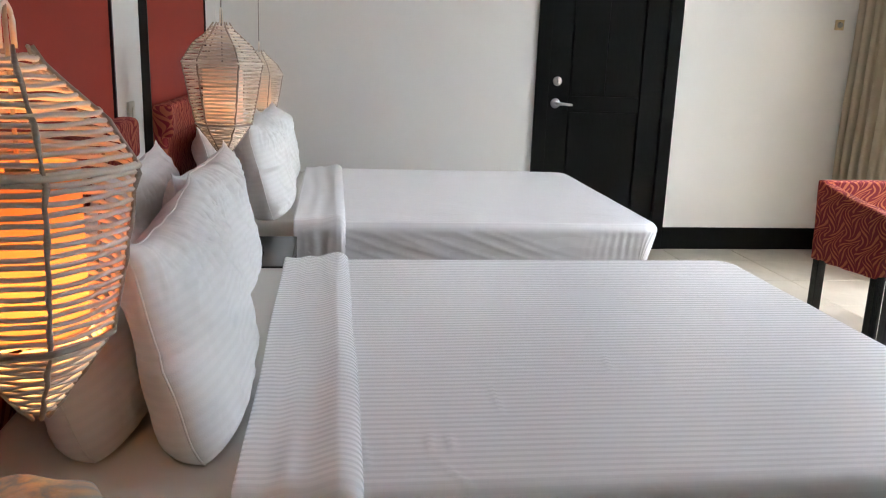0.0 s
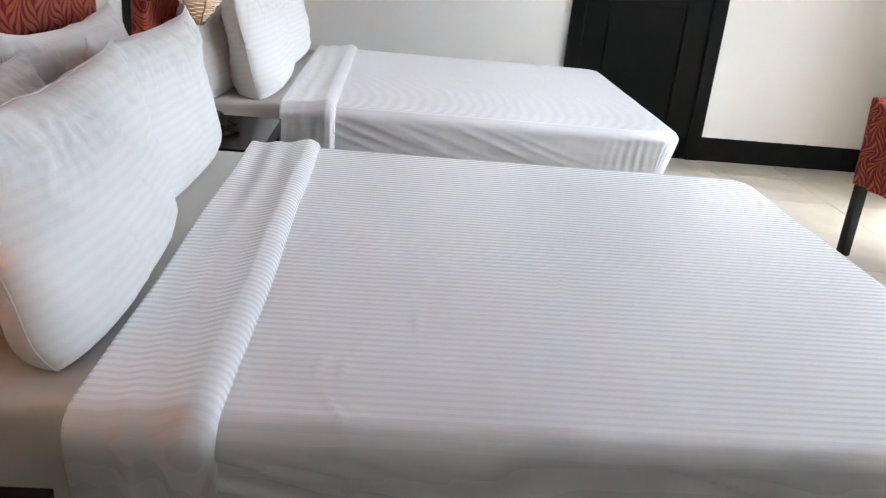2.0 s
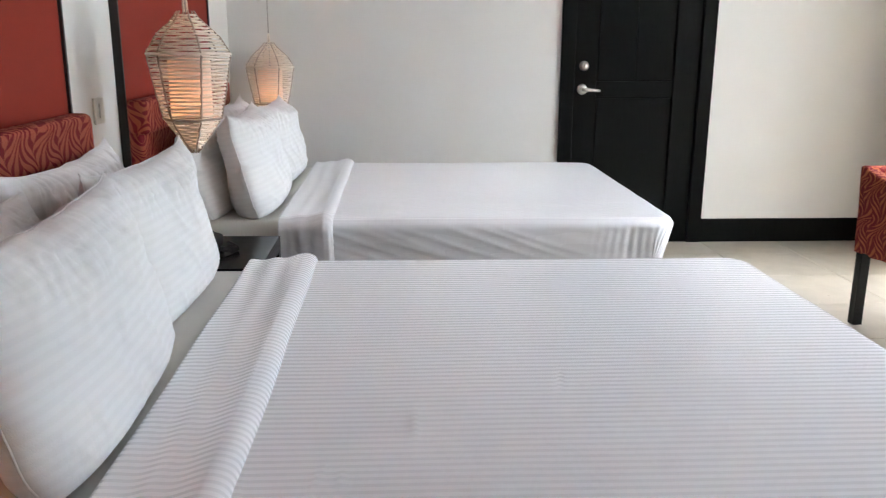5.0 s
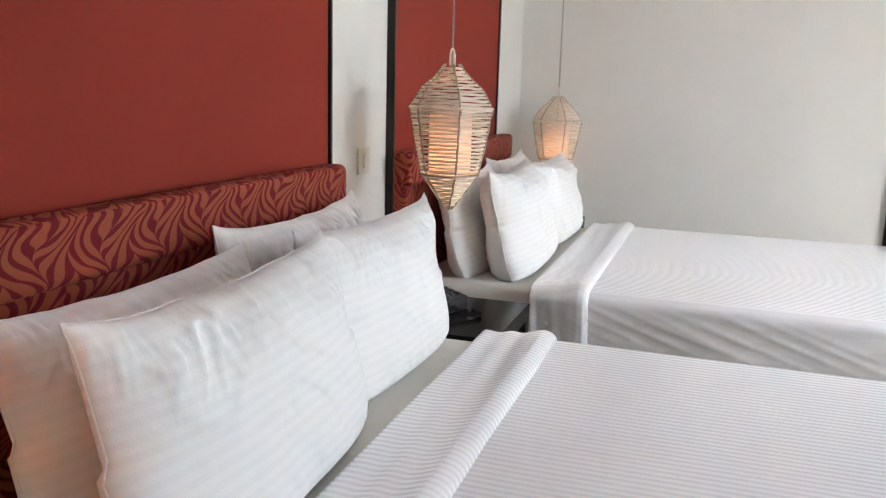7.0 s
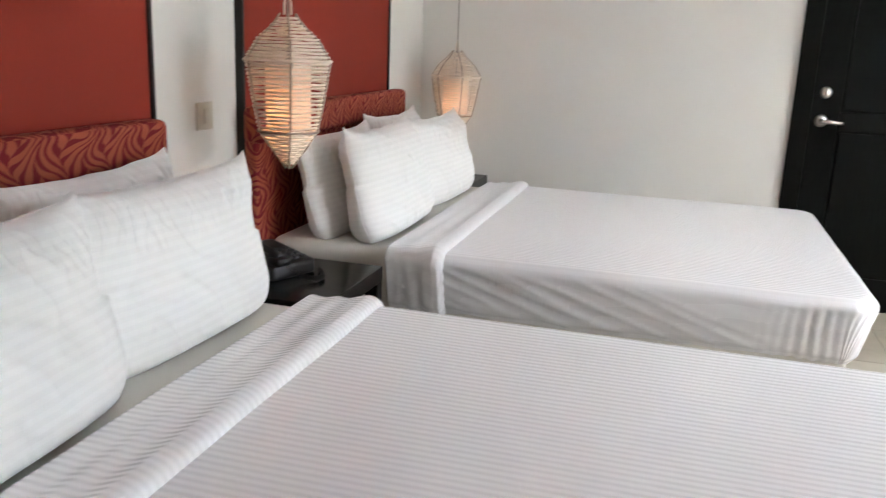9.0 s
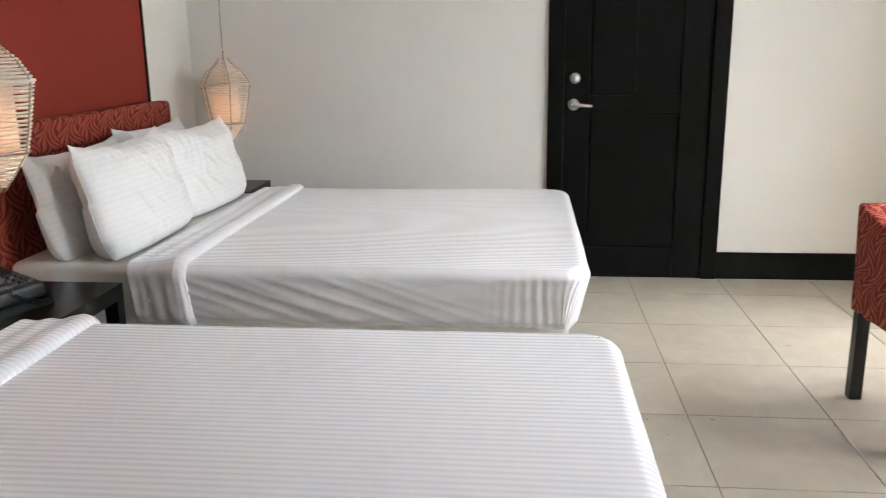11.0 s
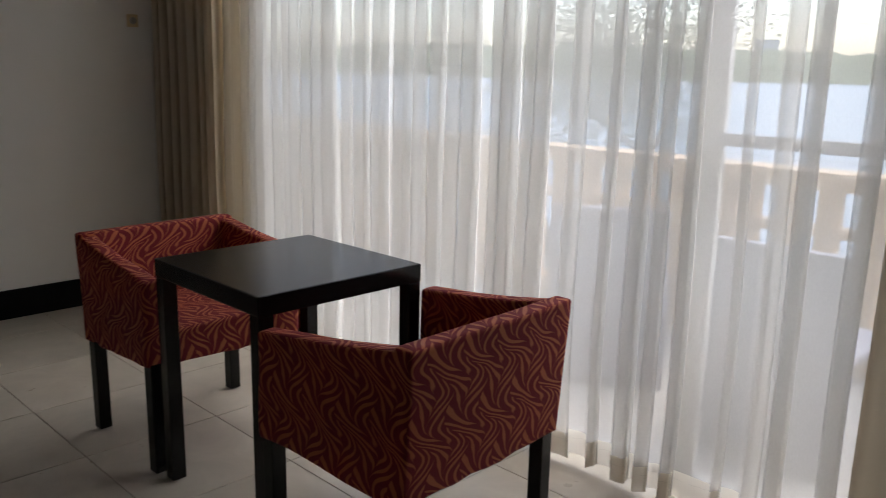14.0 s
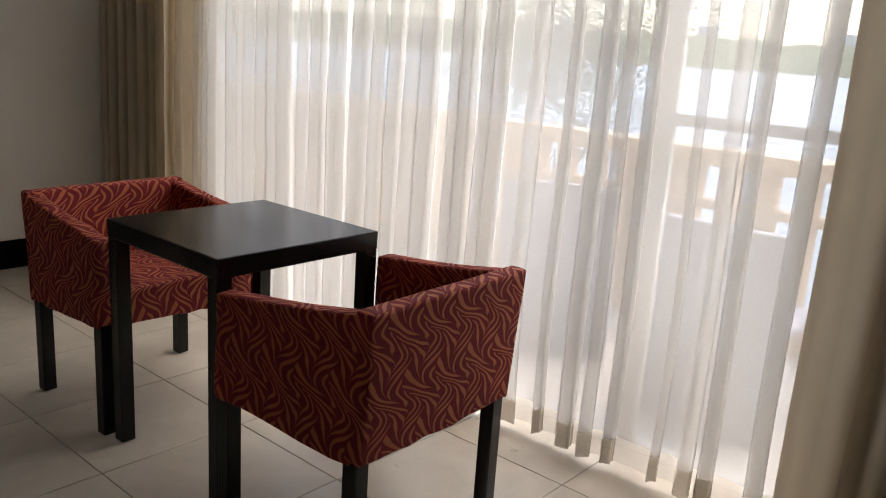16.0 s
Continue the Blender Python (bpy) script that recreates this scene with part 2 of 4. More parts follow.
RESIN = mat("grey_lilac_resin", (0.25, 0.245, 0.28), 0.6)
WATER = mat("lake_water", (0.13, 0.17, 0.21), 0.32)
_t = Tree(WATER)
_t.bump(_t.noise(_t.coords((1, 1, 1)), 0.35, 5), 0.9, 0.6)
GRASSY = mat("far_shore_foliage", (0.07, 0.10, 0.045), 0.95, 0.0, 0.05)
_t = Tree(GRASSY)
_t.color(_t.mix(_t.noise(_t.coords(), 0.08, 6, 0.7), (0.05, 0.075, 0.035), (0.12, 0.15, 0.07)))
BARK = mat("tree_bark", (0.12, 0.09, 0.065), 0.9)
_t = Tree(BARK)
_t.bump(_t.noise(_t.coords((6, 6, 1)), 8, 5), 0.6, 0.02)
LEAF = mat("tree_leaves", (0.06, 0.08, 0.04), 0.85, 0.0, 0.1)
_t = Tree(LEAF)
_i = _t.t.nodes.new("ShaderNodeNewGeometry").outputs["Random Per Island"]
_t.color(_t.mix(_i, (0.035, 0.05, 0.02), (0.085, 0.11, 0.045)))
FARWALL = plaster("far_building_render", (0.68, 0.66, 0.63))
MOTTLE = mat("mottled_peach_cloth", (0.6, 0.42, 0.28), 0.8)
_t = Tree(MOTTLE)
_n = _t.noise(_t.coords((1, 1, 1)), 9, 4, 0.55, 0.8)
_t.color(_t.ramp(_n, (0.3, (0.72, 0.6, 0.45)), (0.45, (0.66, 0.46, 0.28)), (0.56, (0.34, 0.33, 0.29)), (0.66, (0.62, 0.40, 0.22)), (0.8, (0.75, 0.68, 0.58))))
_t.bump(_t.noise(_t.coords(), 60, 3), 0.2, 0.003)


# ---- building helpers ----
def link_mesh(name, bm, material, parent=None, label="", smooth=False):
    me = bpy.data.meshes.new(name)
    bm.to_mesh(me)
    bm.free()
    me.materials.append(material)
    if smooth:
        me.polygons.foreach_set("use_smooth", [True] * len(me.polygons))
    ob = new(name, me)
    ob.parent = parent
    if label:
        ob["label"] = label
    return ob


def part(name, bm, material, parent, label="", smooth=False):
    return link_mesh(name, bm, material, parent, label, smooth)


def box(bm, x0, x1, y0, y1, z0, z1, bevel=0.0, seg=2):
    r = bmesh.ops.create_cube(bm, size=1.0)
    vs = r["verts"]
    for v in vs:
        v.co = Vector(((x0 + x1) / 2 + v.co.x * (x1 - x0), (y0 + y1) / 2 + v.co.y * (y1 - y0), (z0 + z1) / 2 + v.co.z * (z1 - z0)))
    if bevel > 0:
        es = list({e for v in vs for e in v.link_edges})
        bmesh.ops.bevel(bm, geom=es, offset=bevel, segments=seg, profile=0.6, affect='EDGES')
    return bm


def boxbm(*a, **k):
    return box(bmesh.new(), *a, **k)


def tube(bm, pts, radii, sides=8, closed=False, cap=True):
    pts = [Vector(p) for p in pts]
    n = len(pts)
    if not hasattr(radii, "__len__"):
        radii = [radii] * n
    rings = []
    for i, p in enumerate(pts):
        a = pts[(i - 1) % n] if closed or i > 0 else p
        b = pts[(i + 1) % n] if closed or i < n - 1 else p
        d = (b - a).normalized()
        ref = Vector((0, 0, 1)) if abs(d.z) < 0.9 else Vector((1, 0, 0))
        s = d.cross(ref).normalized()
        u = s.cross(d)
        rings.append([bm.verts.new(p + radii[i] * (math.cos(math.tau * k / sides) * s + math.sin(math.tau * k / sides) * u)) for k in range(sides)])
    m = n if closed else n - 1
    for i in range(m):
        A, B = rings[i], rings[(i + 1) % n]
        for k in range(sides):
            bm.faces.new((A[k], A[(k + 1) % sides], B[(k + 1) % sides], B[k]))
    if cap and not closed:
        bm.faces.new(rings[0][::-1])
        bm.faces.new(rings[-1])
    return bm


def lathe(bm, profile, sides=24, cx=0.0, cy=0.0):
    rings = [[bm.verts.new((cx + r * math.cos(math.tau * k / sides), cy + r * math.sin(math.tau * k / sides), z)) for k in range(sides)] for r, z in profile]
    for A, B in zip(rings, rings[1:]):
        for k in range(sides):
            bm.faces.new((A[k], A[(k + 1) % sides], B[(k + 1) % sides], B[k]))
    return bm


def sheet(bm, nu, nv, f, closed_u=False):
    """A grid of points f(u, v), u and v from 0 to 1."""
    rows = [[bm.verts.new(f(i / nu, j / nv)) for j in range(nv + 1)] for i in range(nu + (0 if closed_u else 1))]
    cnt = nu if closed_u else nu
    for i in range(cnt):
        A, B = rows[i], rows[(i + 1) % len(rows)]
        for j in range(nv):
            bm.faces.new((A[j], B[j], B[j + 1], A[j + 1]))
    return bm


def empty(name, loc, label, category, group="", rz=0.0):
    e = new(name)
    e.empty_display_size = 0.1
    e.matrix_basis = pose(*loc, 0, 0, rz)
    return tagged(e, label, category, group)


def structure(ob, label="", category=""):
    return tagged(ob, label, category, kind="structure")


# ---- the room: walls, ceiling ----
X_WIN, Y_DOOR, Y_BACK, H = 4.2, 5.0, -2.0, 2.7
DX0, DX1, DTOP = 1.995, 2.882, 2.12


def build_shell():
    bm = bmesh.new()
    box(bm, -0.15, 0.0, Y_BACK - 0.15, Y_DOOR + 0.15, -0.1, H)
    structure(link_mesh("wall_west", bm, WALL), "smooth off-white painted wall behind the beds", "wall")
    bm = bmesh.new()
    box(bm, 0, DX0, Y_DOOR, Y_DOOR + 0.15, -0.1, H)
    box(bm, DX1, X_WIN, Y_DOOR, Y_DOOR + 0.15, -0.1, H)
    box(bm, DX0, DX1, Y_DOOR, Y_DOOR + 0.15, DTOP, H)
    structure(link_mesh("wall_north", bm, WALL), "smooth off-white painted wall with a door opening", "wall")
    # added black strip: closes the floor gap where outdoor light leaked under the door
    structure(link_mesh("threshold", boxbm(DX0, DX1, Y_DOOR + 0.001, Y_DOOR + 0.16, -0.1, 0.006), DOORBLACK), "black strip added under the door to block outside light", "threshold")
    # unseen wall added behind the door, keeps outdoor light from the gaps
    structure(link_mesh("wall_corridor", boxbm(DX0 - 0.3, DX1 + 0.3, Y_DOOR + 0.16, Y_DOOR + 0.25, -0.1, DTOP + 0.3), WALL), "unseen plain wall added behind the door to block outside light", "wall")
    bm = boxbm(0, X_WIN, Y_BACK - 0.15, Y_BACK, -0.1, H)
    structure(link_mesh("wall_south", bm, WALL), "smooth off-white painted wall", "wall")
    bm = bmesh.new()
    box(bm, X_WIN, X_WIN + 0.15, 4.28, Y_DOOR + 0.15, -0.1, H)
    box(bm, X_WIN, X_WIN + 0.15, Y_BACK - 0.15, 1.12, -0.1, H)
    box(bm, X_WIN, X_WIN + 0.15, 1.12, 4.28, 2.45, H)
    structure(link_mesh("wall_east", bm, WALL), "off-white wall with a wide balcony opening", "wall")
    bm = boxbm(-0.15, X_WIN + 0.15, Y_BACK - 0.15, Y_DOOR + 0.15, H, H + 0.12)
    structure(link_mesh("ceiling", bm, CEIL), "plain white painted ceiling", "ceiling")
    bm = boxbm(0, X_WIN, Y_BACK, Y_DOOR, -0.1, -0.004)
    floor = structure(link_mesh("floor", bm, GROUT), "cream ceramic floor tiles with thin grey joints", "floor")
    for nm, a in (("baseboard_north", (DX1 + 0.026, X_WIN, Y_DOOR - 0.014, Y_DOOR, 0, 0.15)), ("baseboard_north_bedside", (0.014, DX0 - 0.026, Y_DOOR - 0.014, Y_DOOR, 0, 0.15)),
                  ("baseboard_west", (0, 0.014, Y_BACK, Y_DOOR, 0, 0.15)), ("baseboard_south", (0.014, X_WIN, Y_BACK, Y_BACK + 0.014, 0, 0.15)),
                  ("baseboard_east", (X_WIN - 0.014, X_WIN, Y_BACK + 0.014, 1.1, 0, 0.15))):
        structure(link_mesh(nm, boxbm(*a, bevel=0.003), DOORBLACK), "black painted wooden baseboard", "baseboard")
    return floor


floor = build_shell()


def build_door():
    door = structure(empty("door_1", (0, 0, 0), "closed black panelled wooden door with steel lever", "door"))
    ox0, ox1 = 1.97, 2.905
    for nm, a in (("casing", (ox0, DX0 + 0.06, Y_DOOR - 0.025, Y_DOOR + 0.02, 0, DTOP + 0.0)), ("casing", (DX1 - 0.06, ox1, Y_DOOR - 0.025, Y_DOOR + 0.02, 0, DTOP + 0.0)),
                  ("casing", (ox0, ox1, Y_DOOR - 0.025, Y_DOOR + 0.02, DTOP, DTOP + 0.085))):
        part(nm, boxbm(*a, bevel=0.004), DOORBLACK, door)
    x0, x1, yf = 2.057, 2.82, Y_DOOR - 0.006
    leaf = part("leaf", boxbm(x0, x1, yf + 0.014, yf + 0.05, 0.008, DTOP - 0.002), DOORBLACK, door)
    sl, sr = 2.192, 2.668
    for a in ((x0, sl, 0.008, DTOP - 0.004), (sr, x1, 0.008, DTOP - 0.004), (sl, sr, 0.008, 0.17), (sl, sr, 0.913, 1.005), (sl, sr, DTOP - 0.14, DTOP - 0.004)):
        part("rail" if a[0] == sl else "stile", boxbm(a[0] + 0.001, a[1] - 0.001, yf, yf + 0.0135, a[2], a[3], bevel=0.003), DOORBLACK, leaf)
    for z0, z1, k in ((0.182, 0.901, 1), (1.017, DTOP - 0.152, 2)):
        w = (sr - sl - 0.024) / k
        for i in range(k):
            part("plank", boxbm(sl + 0.012 + i * w + 0.0015, sl + 0.012 + (i + 1) * w - 0.0015, yf + 0.005, yf + 0.0135, z0, z1, bevel=0.002), DOORBLACK, leaf)
    for z in (0.2, 0.835, 1.48):
        bm = bmesh.new()
        tube(bm, [(x1 + 0.003, yf - 0.006, z - 0.05), (x1 + 0.003, yf - 0.006, z + 0.05)], 0.007, 8)
        part("hinge", bm, HINGE, door)
    # lever set and deadbolt
    bm = bmesh.new()
    lathe(bm, [(0.0, 0.016), (0.022, 0.014), (0.031, 0.006), (0.032, 0.0)], 24)
    bmesh.ops.rotate(bm, verts=bm.verts, matrix=Matrix.Rotation(radians(90), 3, 'X'))
    bmesh.ops.translate(bm, verts=bm.verts, vec=(2.108, yf, 0.957))
    rose = part("lever_rose", bm, CHROME, door, "round steel rose", True)
    bm = bmesh.new()
    tube(bm, [(2.108, yf - 0.01, 0.957), (2.108, yf - 0.052, 0.957), (2.116, yf - 0.06, 0.957), (2.15, yf - 0.06, 0.956), (2.205, yf - 0.056, 0.951)], [0.011, 0.011, 0.011, 0.0095, 0.008], 10)
    part("lever", bm, CHROME, rose, "", True)
    bm = bmesh.new()
    lathe(bm, [(0.0, 0.016), (0.012, 0.016), (0.022, 0.013), (0.029, 0.005), (0.03, 0.0)], 24)
    bmesh.ops.rotate(bm, verts=bm.verts, matrix=Matrix.Rotation(radians(90), 3, 'X'))
    bmesh.ops.translate(bm, verts=bm.verts, vec=(2.113, yf, 1.096))
    bolt = part("deadbolt", bm, CHROME, door, "round steel deadbolt", True)
    part("thumb_turn", boxbm(2.107, 2.119, yf - 0.03, yf - 0.012, 1.082, 1.11, bevel=0.003), CHROME, bolt)


build_door()


def build_wall_panel(nm, y0, y1):
    p = structure(empty(nm, (0, 0, 0), "tall red painted wall panel with black edging", "wall panel"))
    part("panel", boxbm(0.0, 0.022, y0, y1, 0.16, 2.5, bevel=0.002), RED, p)
    part("edging", boxbm(0.0, 0.03, y0 - 0.014, y0 - 0.001, 0.16, 2.514, bevel=0.002), BLACKEDGE, p)
    part("edging", boxbm(0.0, 0.03, y1 + 0.001, y1 + 0.014, 0.16, 2.514, bevel=0.002), BLACKEDGE, p)
    part("edging", boxbm(0.0, 0.03, y0 - 0.001, y1 + 0.001, 2.501, 2.514, bevel=0.002), BLACKEDGE, p)


build_wall_panel("trim_panel_1", 1.0, 2.485)
build_wall_panel("trim_panel_2", 2.995, 4.385)


# ---- balcony door, curtains ----
def build_window():
    w = structure(empty("window_1", (0, 0, 0), "wide sliding balcony door with pale aluminium frames", "window"))
    x0, x1 = X_WIN + 0.05, X_WIN + 0.10
    part("window_frame", boxbm(x0 - 0.01, x1 + 0.01, 1.121, 4.279, 2.40, 2.449, bevel=0.003), FRAMEWHITE, w)
    part("window_sill", boxbm(x0 - 0.04, x1 + 0.03, 1.121, 4.279, -0.02, 0.02, bevel=0.003), FRAMEWHITE, w)
    ys = [1.121, 1.775, 4.279]
    for i in range(2):
        a, b = ys[i], ys[i + 1]
        dx = 0.03 if i == 1 else 0.0
        part("stile", boxbm(x0 + dx, x0 + dx + 0.028, a, a + 0.052, 0.021, 2.399, bevel=0.003), FRAMEWHITE, w)
        part("stile", boxbm(x0 + dx, x0 + dx + 0.028, b - 0.052, b, 0.021, 2.399, bevel=0.003), FRAMEWHITE, w)
        g = part("pane", boxbm(x0 + dx + 0.011, x0 + dx + 0.017, a + 0.053, b - 0.053, 0.03, 2.39), GLASS, w)
        g.visible_shadow = False
    part("crossbar", boxbm(x0, x0 + 0.026, ys[0] + 0.053, ys[1] - 0.053, 1.095, 1.132, bevel=0.003), GREYBAR, w, "grey metal crossbar")


build_window()


def pleat_path(y0, y1, pitch, amp, over, seed, jitter=0.35):
    """A folded line in plan: offsets across and along the wall."""
    rng = random.Random(seed)
    pts, y = [], y0
    while y < y1:
        p = pitch * (1 + rng.uniform(-jitter, jitter))
        a = amp * (1 + rng.uniform(-0.3, 0.2))
        o = over * (1 + rng.uniform(-0.5, 0.5))
        skew = rng.uniform(-0.25, 0.25)
        for k in range(14):
            s = k / 14
            pts.append((a * math.sin(math.tau * s), y + p * (s + skew * 0.12 * math.sin(math.tau * s)) - o * p * math.sin(2 * math.tau * s), a))
        y += p
    return pts


def voile_path(y0, y1, pitch, amp, fold, seed, jitter=0.4):
    """Flat stretches of thin cloth, each ending in a standing fold of three or five layers."""
    rng = random.Random(seed)
    pts, y = [], y0
    while y < y1:
        p = min(pitch * (1 + rng.uniform(-jitter, jitter)), max(0.05, y1 - y))
        a = amp * (1 + rng.uniform(-0.3, 0.3))
        w = min(fold * (1 + rng.uniform(-0.45, 0.35)), 0.75 * p)
        bow = a * rng.uniform(-0.1, 0.5)
        stops = [(0, 0), (p * 0.35, bow), (p * 0.7, bow * 0.6), (p, 0.1 * a)]
        stops += [(p - w * 0.5, -0.4 * a), (p - w, -0.55 * a), (p - w * 0.4, -0.75 * a), (p, -0.9 * a)]
        if rng.random() < 0.65:
            stops += [(p - w * 0.45, -0.7 * a), (p - w * 0.85, -0.2 * a), (p - w * 0.35, 0.55 * a)]
        m = len(stops)
        stops.append((p, 0))
        for k in range(m):
            q0, q1, q2, q3 = stops[max(k - 1, 0)], stops[k], stops[k + 1], stops[min(k + 2, m)]
            for s in (0.0, 0.5):
                f = lambda i: q1[i] + 0.5 * s * (q2[i] - q0[i] + s * (2 * q0[i] - 5 * q1[i] + 4 * q2[i] - q3[i] + s * (3 * (q1[i] - q2[i]) + q3[i] - q0[i])))
                pts.append((f(1), y + f(0), a))
        y += p
    return pts


def build_curtain(nm, y0, y1, xc, ztop, zbot, pitch, amp, over, seed, material, label, hem_mat=None, rows=14):
    ob = empty(nm, (xc, 0, 0), label, "curtain")
    path = (voile_path if hem_mat else pleat_path)(y0, y1, pitch, amp, over, seed)
    n = len(path) - 1

    def at(u, z, out=0.0):
        i = u * n
        k = min(int(i), n - 1)
        f = i - k
        ax, ay, aa = path[k]
        bx, by, _ = path[k + 1]
        h = (ztop - z) / (ztop - zbot)
        grow = 0.45 + 0.55 * min(1, h * 1.6)
        x = (ax + (bx - ax) * f) * grow
        y = ay + (by - ay) * f
        x += 0.012 * h * noise.noise(Vector((y * 4.0, z * 1.1, seed)))
        y += 0.022 * h * noise.noise(Vector((y * 2.5, z * 0.9, seed + 9.0)))
        return Vector((x + out, y, z))

    lift = lambda u: 0.012 * noise.noise(Vector((u * 60, seed, 0)))
    bm = bmesh.new()
    sheet(bm, n, rows, lambda u, v: at(u, ztop + (zbot + lift(u) - ztop) * v))
    part("cloth", bm, material, ob, "", True)
    if hem_mat:
        bm = bmesh.new()
        sheet(bm, n, 3, lambda u, v: at(u, zbot + lift(u) + 0.085 * (1 - v), -0.0025))
        part("hem", bm, hem_mat, ob, "thicker stitched hem", True)
    bm = boxbm(-0.03, 0.03, y0, y1, ztop, ztop + 0.03, bevel=0.004)
    part("track", bm, FRAMEWHITE, ob, "white curtain track")
    return ob


SHEER_LABEL = "sheer white pleated voile curtain hanging to the floor"
build_curtain("sheer_curtain", 2.335, 4.15, 4.095, 2.6, 0.035, 0.092, 0.07, 0.045, 3, SHEER, SHEER_LABEL + ", tightly gathered", HEM)
build_curtain("sheer_curtain", 1.185, 2.33, 4.085, 2.6, 0.035, 0.115, 0.05, 0.045, 21, SHEER, SHEER_LABEL + ", loosely spread", HEM)
build_curtain("drape", 3.98, 4.9, 4.11, 2.6, 0.03, 0.10, 0.034, 0.09, 5, DRAPE, "heavy beige drape gathered beside the window")
build_curtain("drape", 0.28, 1.15, 4.02, 2.6, 0.03, 0.115, 0.05, 0.09, 8, DRAPE, "heavy beige drape gathered beside the window")


# ---- beds ----
R_EDGE, R_CORNER = 0.042, 0.095


def wrap(a, b, ax0, ax1, b1, top):
    """Lays the unrolled point (a across the bed, b along it) over the mattress, round its foot corners; returns place and outward way."""
    ca, cb = min(max(a, ax0 + R_CORNER), ax1 - R_CORNER), min(b, b1 - R_CORNER)
    ea, eb = a - ca, b - cb
    inner = R_CORNER - R_EDGE
    d = min(math.hypot(ea, eb), 1.1 * max(abs(ea), abs(eb))) - inner
    if d < 1e-9:
        return Vector((b, a, top)), Vector((0, 0, 1))
    way = Vector((eb, ea, 0)).normalized()
    q = math.pi * R_EDGE / 2
    if d < q:
        o, h = R_EDGE * math.sin(d / R_EDGE), R_EDGE * (1 - math.cos(d / R_EDGE))
        nrm = way * math.sin(d / R_EDGE) + Vector((0, 0, math.cos(d / R_EDGE)))
    else:
        o, h = R_EDGE, R_EDGE + d - q
        nrm = way
    return Vector((cb, ca, top - h)) + way * (inner + o), nrm


def build_bed(y0, y1, seed, foot):
    top = 0.571
    bed = empty("bed", (0.09, (y0 + y1) / 2, 0), "double bed on a dark base with a pale fitted sheet", "bed", "pair of double beds")
    yc, xo = (y0 + y1) / 2, 0.09
    part("base", boxbm(0.03, foot - xo - 0.08, -(y1 - y0) / 2 + 0.07, (y1 - y0) / 2 - 0.07, 0.06, 0.30, bevel=0.008), BLACKWOOD, bed, "dark stained bed base")
    for sx in (0.12, foot - xo - 0.16):
        for sy in (-1, 1):
            c = sy * ((y1 - y0) / 2 - 0.14)
            part("leg", boxbm(sx - 0.03, sx + 0.03, c - 0.03, c + 0.03, 0, 0.06, bevel=0.004), BLACKWOOD, bed)
    bm = bmesh.new()
    box(bm, 0.0, foot - xo - 0.05, -(y1 - y0) / 2 + 0.044, (y1 - y0) / 2 - 0.044, 0.30, top, bevel=0.04, seg=5)
    part("mattress", bm, SHEET, bed, "mattress in a pale fitted sheet", True)

    # bedspread, tucked under the mattress
    w = y1 - y0
    drop = 0.215
    a0, a1 = y0 - drop, y1 + drop
    b0, b1 = 0.60, foot + 0.012 + drop
    ttop = top + 0.016

    def surf(u, v):
        a, b = a0 + (a1 - a0) * u, b0 + (b1 - b0) * v
        p, n = wrap(a, b, y0 - 0.012, y1 + 0.012, foot + 0.014, ttop)
        side = 1 - max(0.0, n.z)
        down = max(0.0, ttop - p.z)
        along = b if abs(n.y) > abs(n.x) else a
        amt = 0.0018 * noise.noise(Vector((a * 5, b * 3, seed))) + 0.003 * noise.noise(Vector((a * 1.6, b * 1.4, seed + 4)))
        # long slanting drag folds down the sides
        s = noise.noise(Vector((along * 3.2 + down * 5.0, down * 3.0 - along * 1.1, seed + 2)))
        amt += side * 0.010 * max(0.0, s) * min(1, down / 0.06)
        s2 = 1 - abs(noise.noise(Vector((down * 21.0 - along * 7.0, along * 1.1, seed + 7)))) * 2.4
        amt += side * 0.0085 * max(0.0, s2) ** 2 * min(1, down / 0.06) * min(1.0, max(0.0, foot - 0.12 - b) / 0.5)
        # gathered pleats near the foot corners
        near = max(0.0, 1 - abs(b - (foot - 0.14)) / 0.2) if abs(n.y) > 0.5 else max(0.0, 1 - min(abs(a - y0), abs(a - y1)) / 0.2)
        amt += side * near * (0.0025 + 0.003 * noise.noise(Vector((along * 9, 3, seed)))) * math.sin(along * 190 + 3 * noise.noise(Vector((along * 6, down * 4, seed))))
        # short creases on the top
        for cx, cy, cl, tilt in ((1.02, 0.34, 0.06, 0.0), (0.868, 0.165, 0.035, 0.1), (0.905, 0.16, 0.03, 0.0), (0.905, 0.03, 0.05, -0.45), (0.752, 0.13, 0.05, -0.1), (1.31, 0.52, 0.05, 0.2)):
            d2 = a - y0 - cy
            d1 = b - cx - tilt * d2
            amt += (1 - side) * 0.0035 * math.exp(-(d1 / 0.006) ** 2 - (d2 / cl) ** 2) if seed < 2 else 0
        tuck = max(0.0, down - 0.19) * 0.6 + max(0.0, down - 0.03) * 0.24
        return p + n * (amt + 0.001) - Vector((n.x, n.y, 0)) * tuck

    spread = empty("bedspread", (0, 0, 0), "white striped cotton bedspread tucked over the bed", "bedspread", "bedspreads")
    bm = bmesh.new()
    sheet(bm, 250, 230, surf)
    part("cover", bm, SPREAD, spread, "", True)

    # turned-down band at the head end
    c0, c1 = 0.545, 0.738

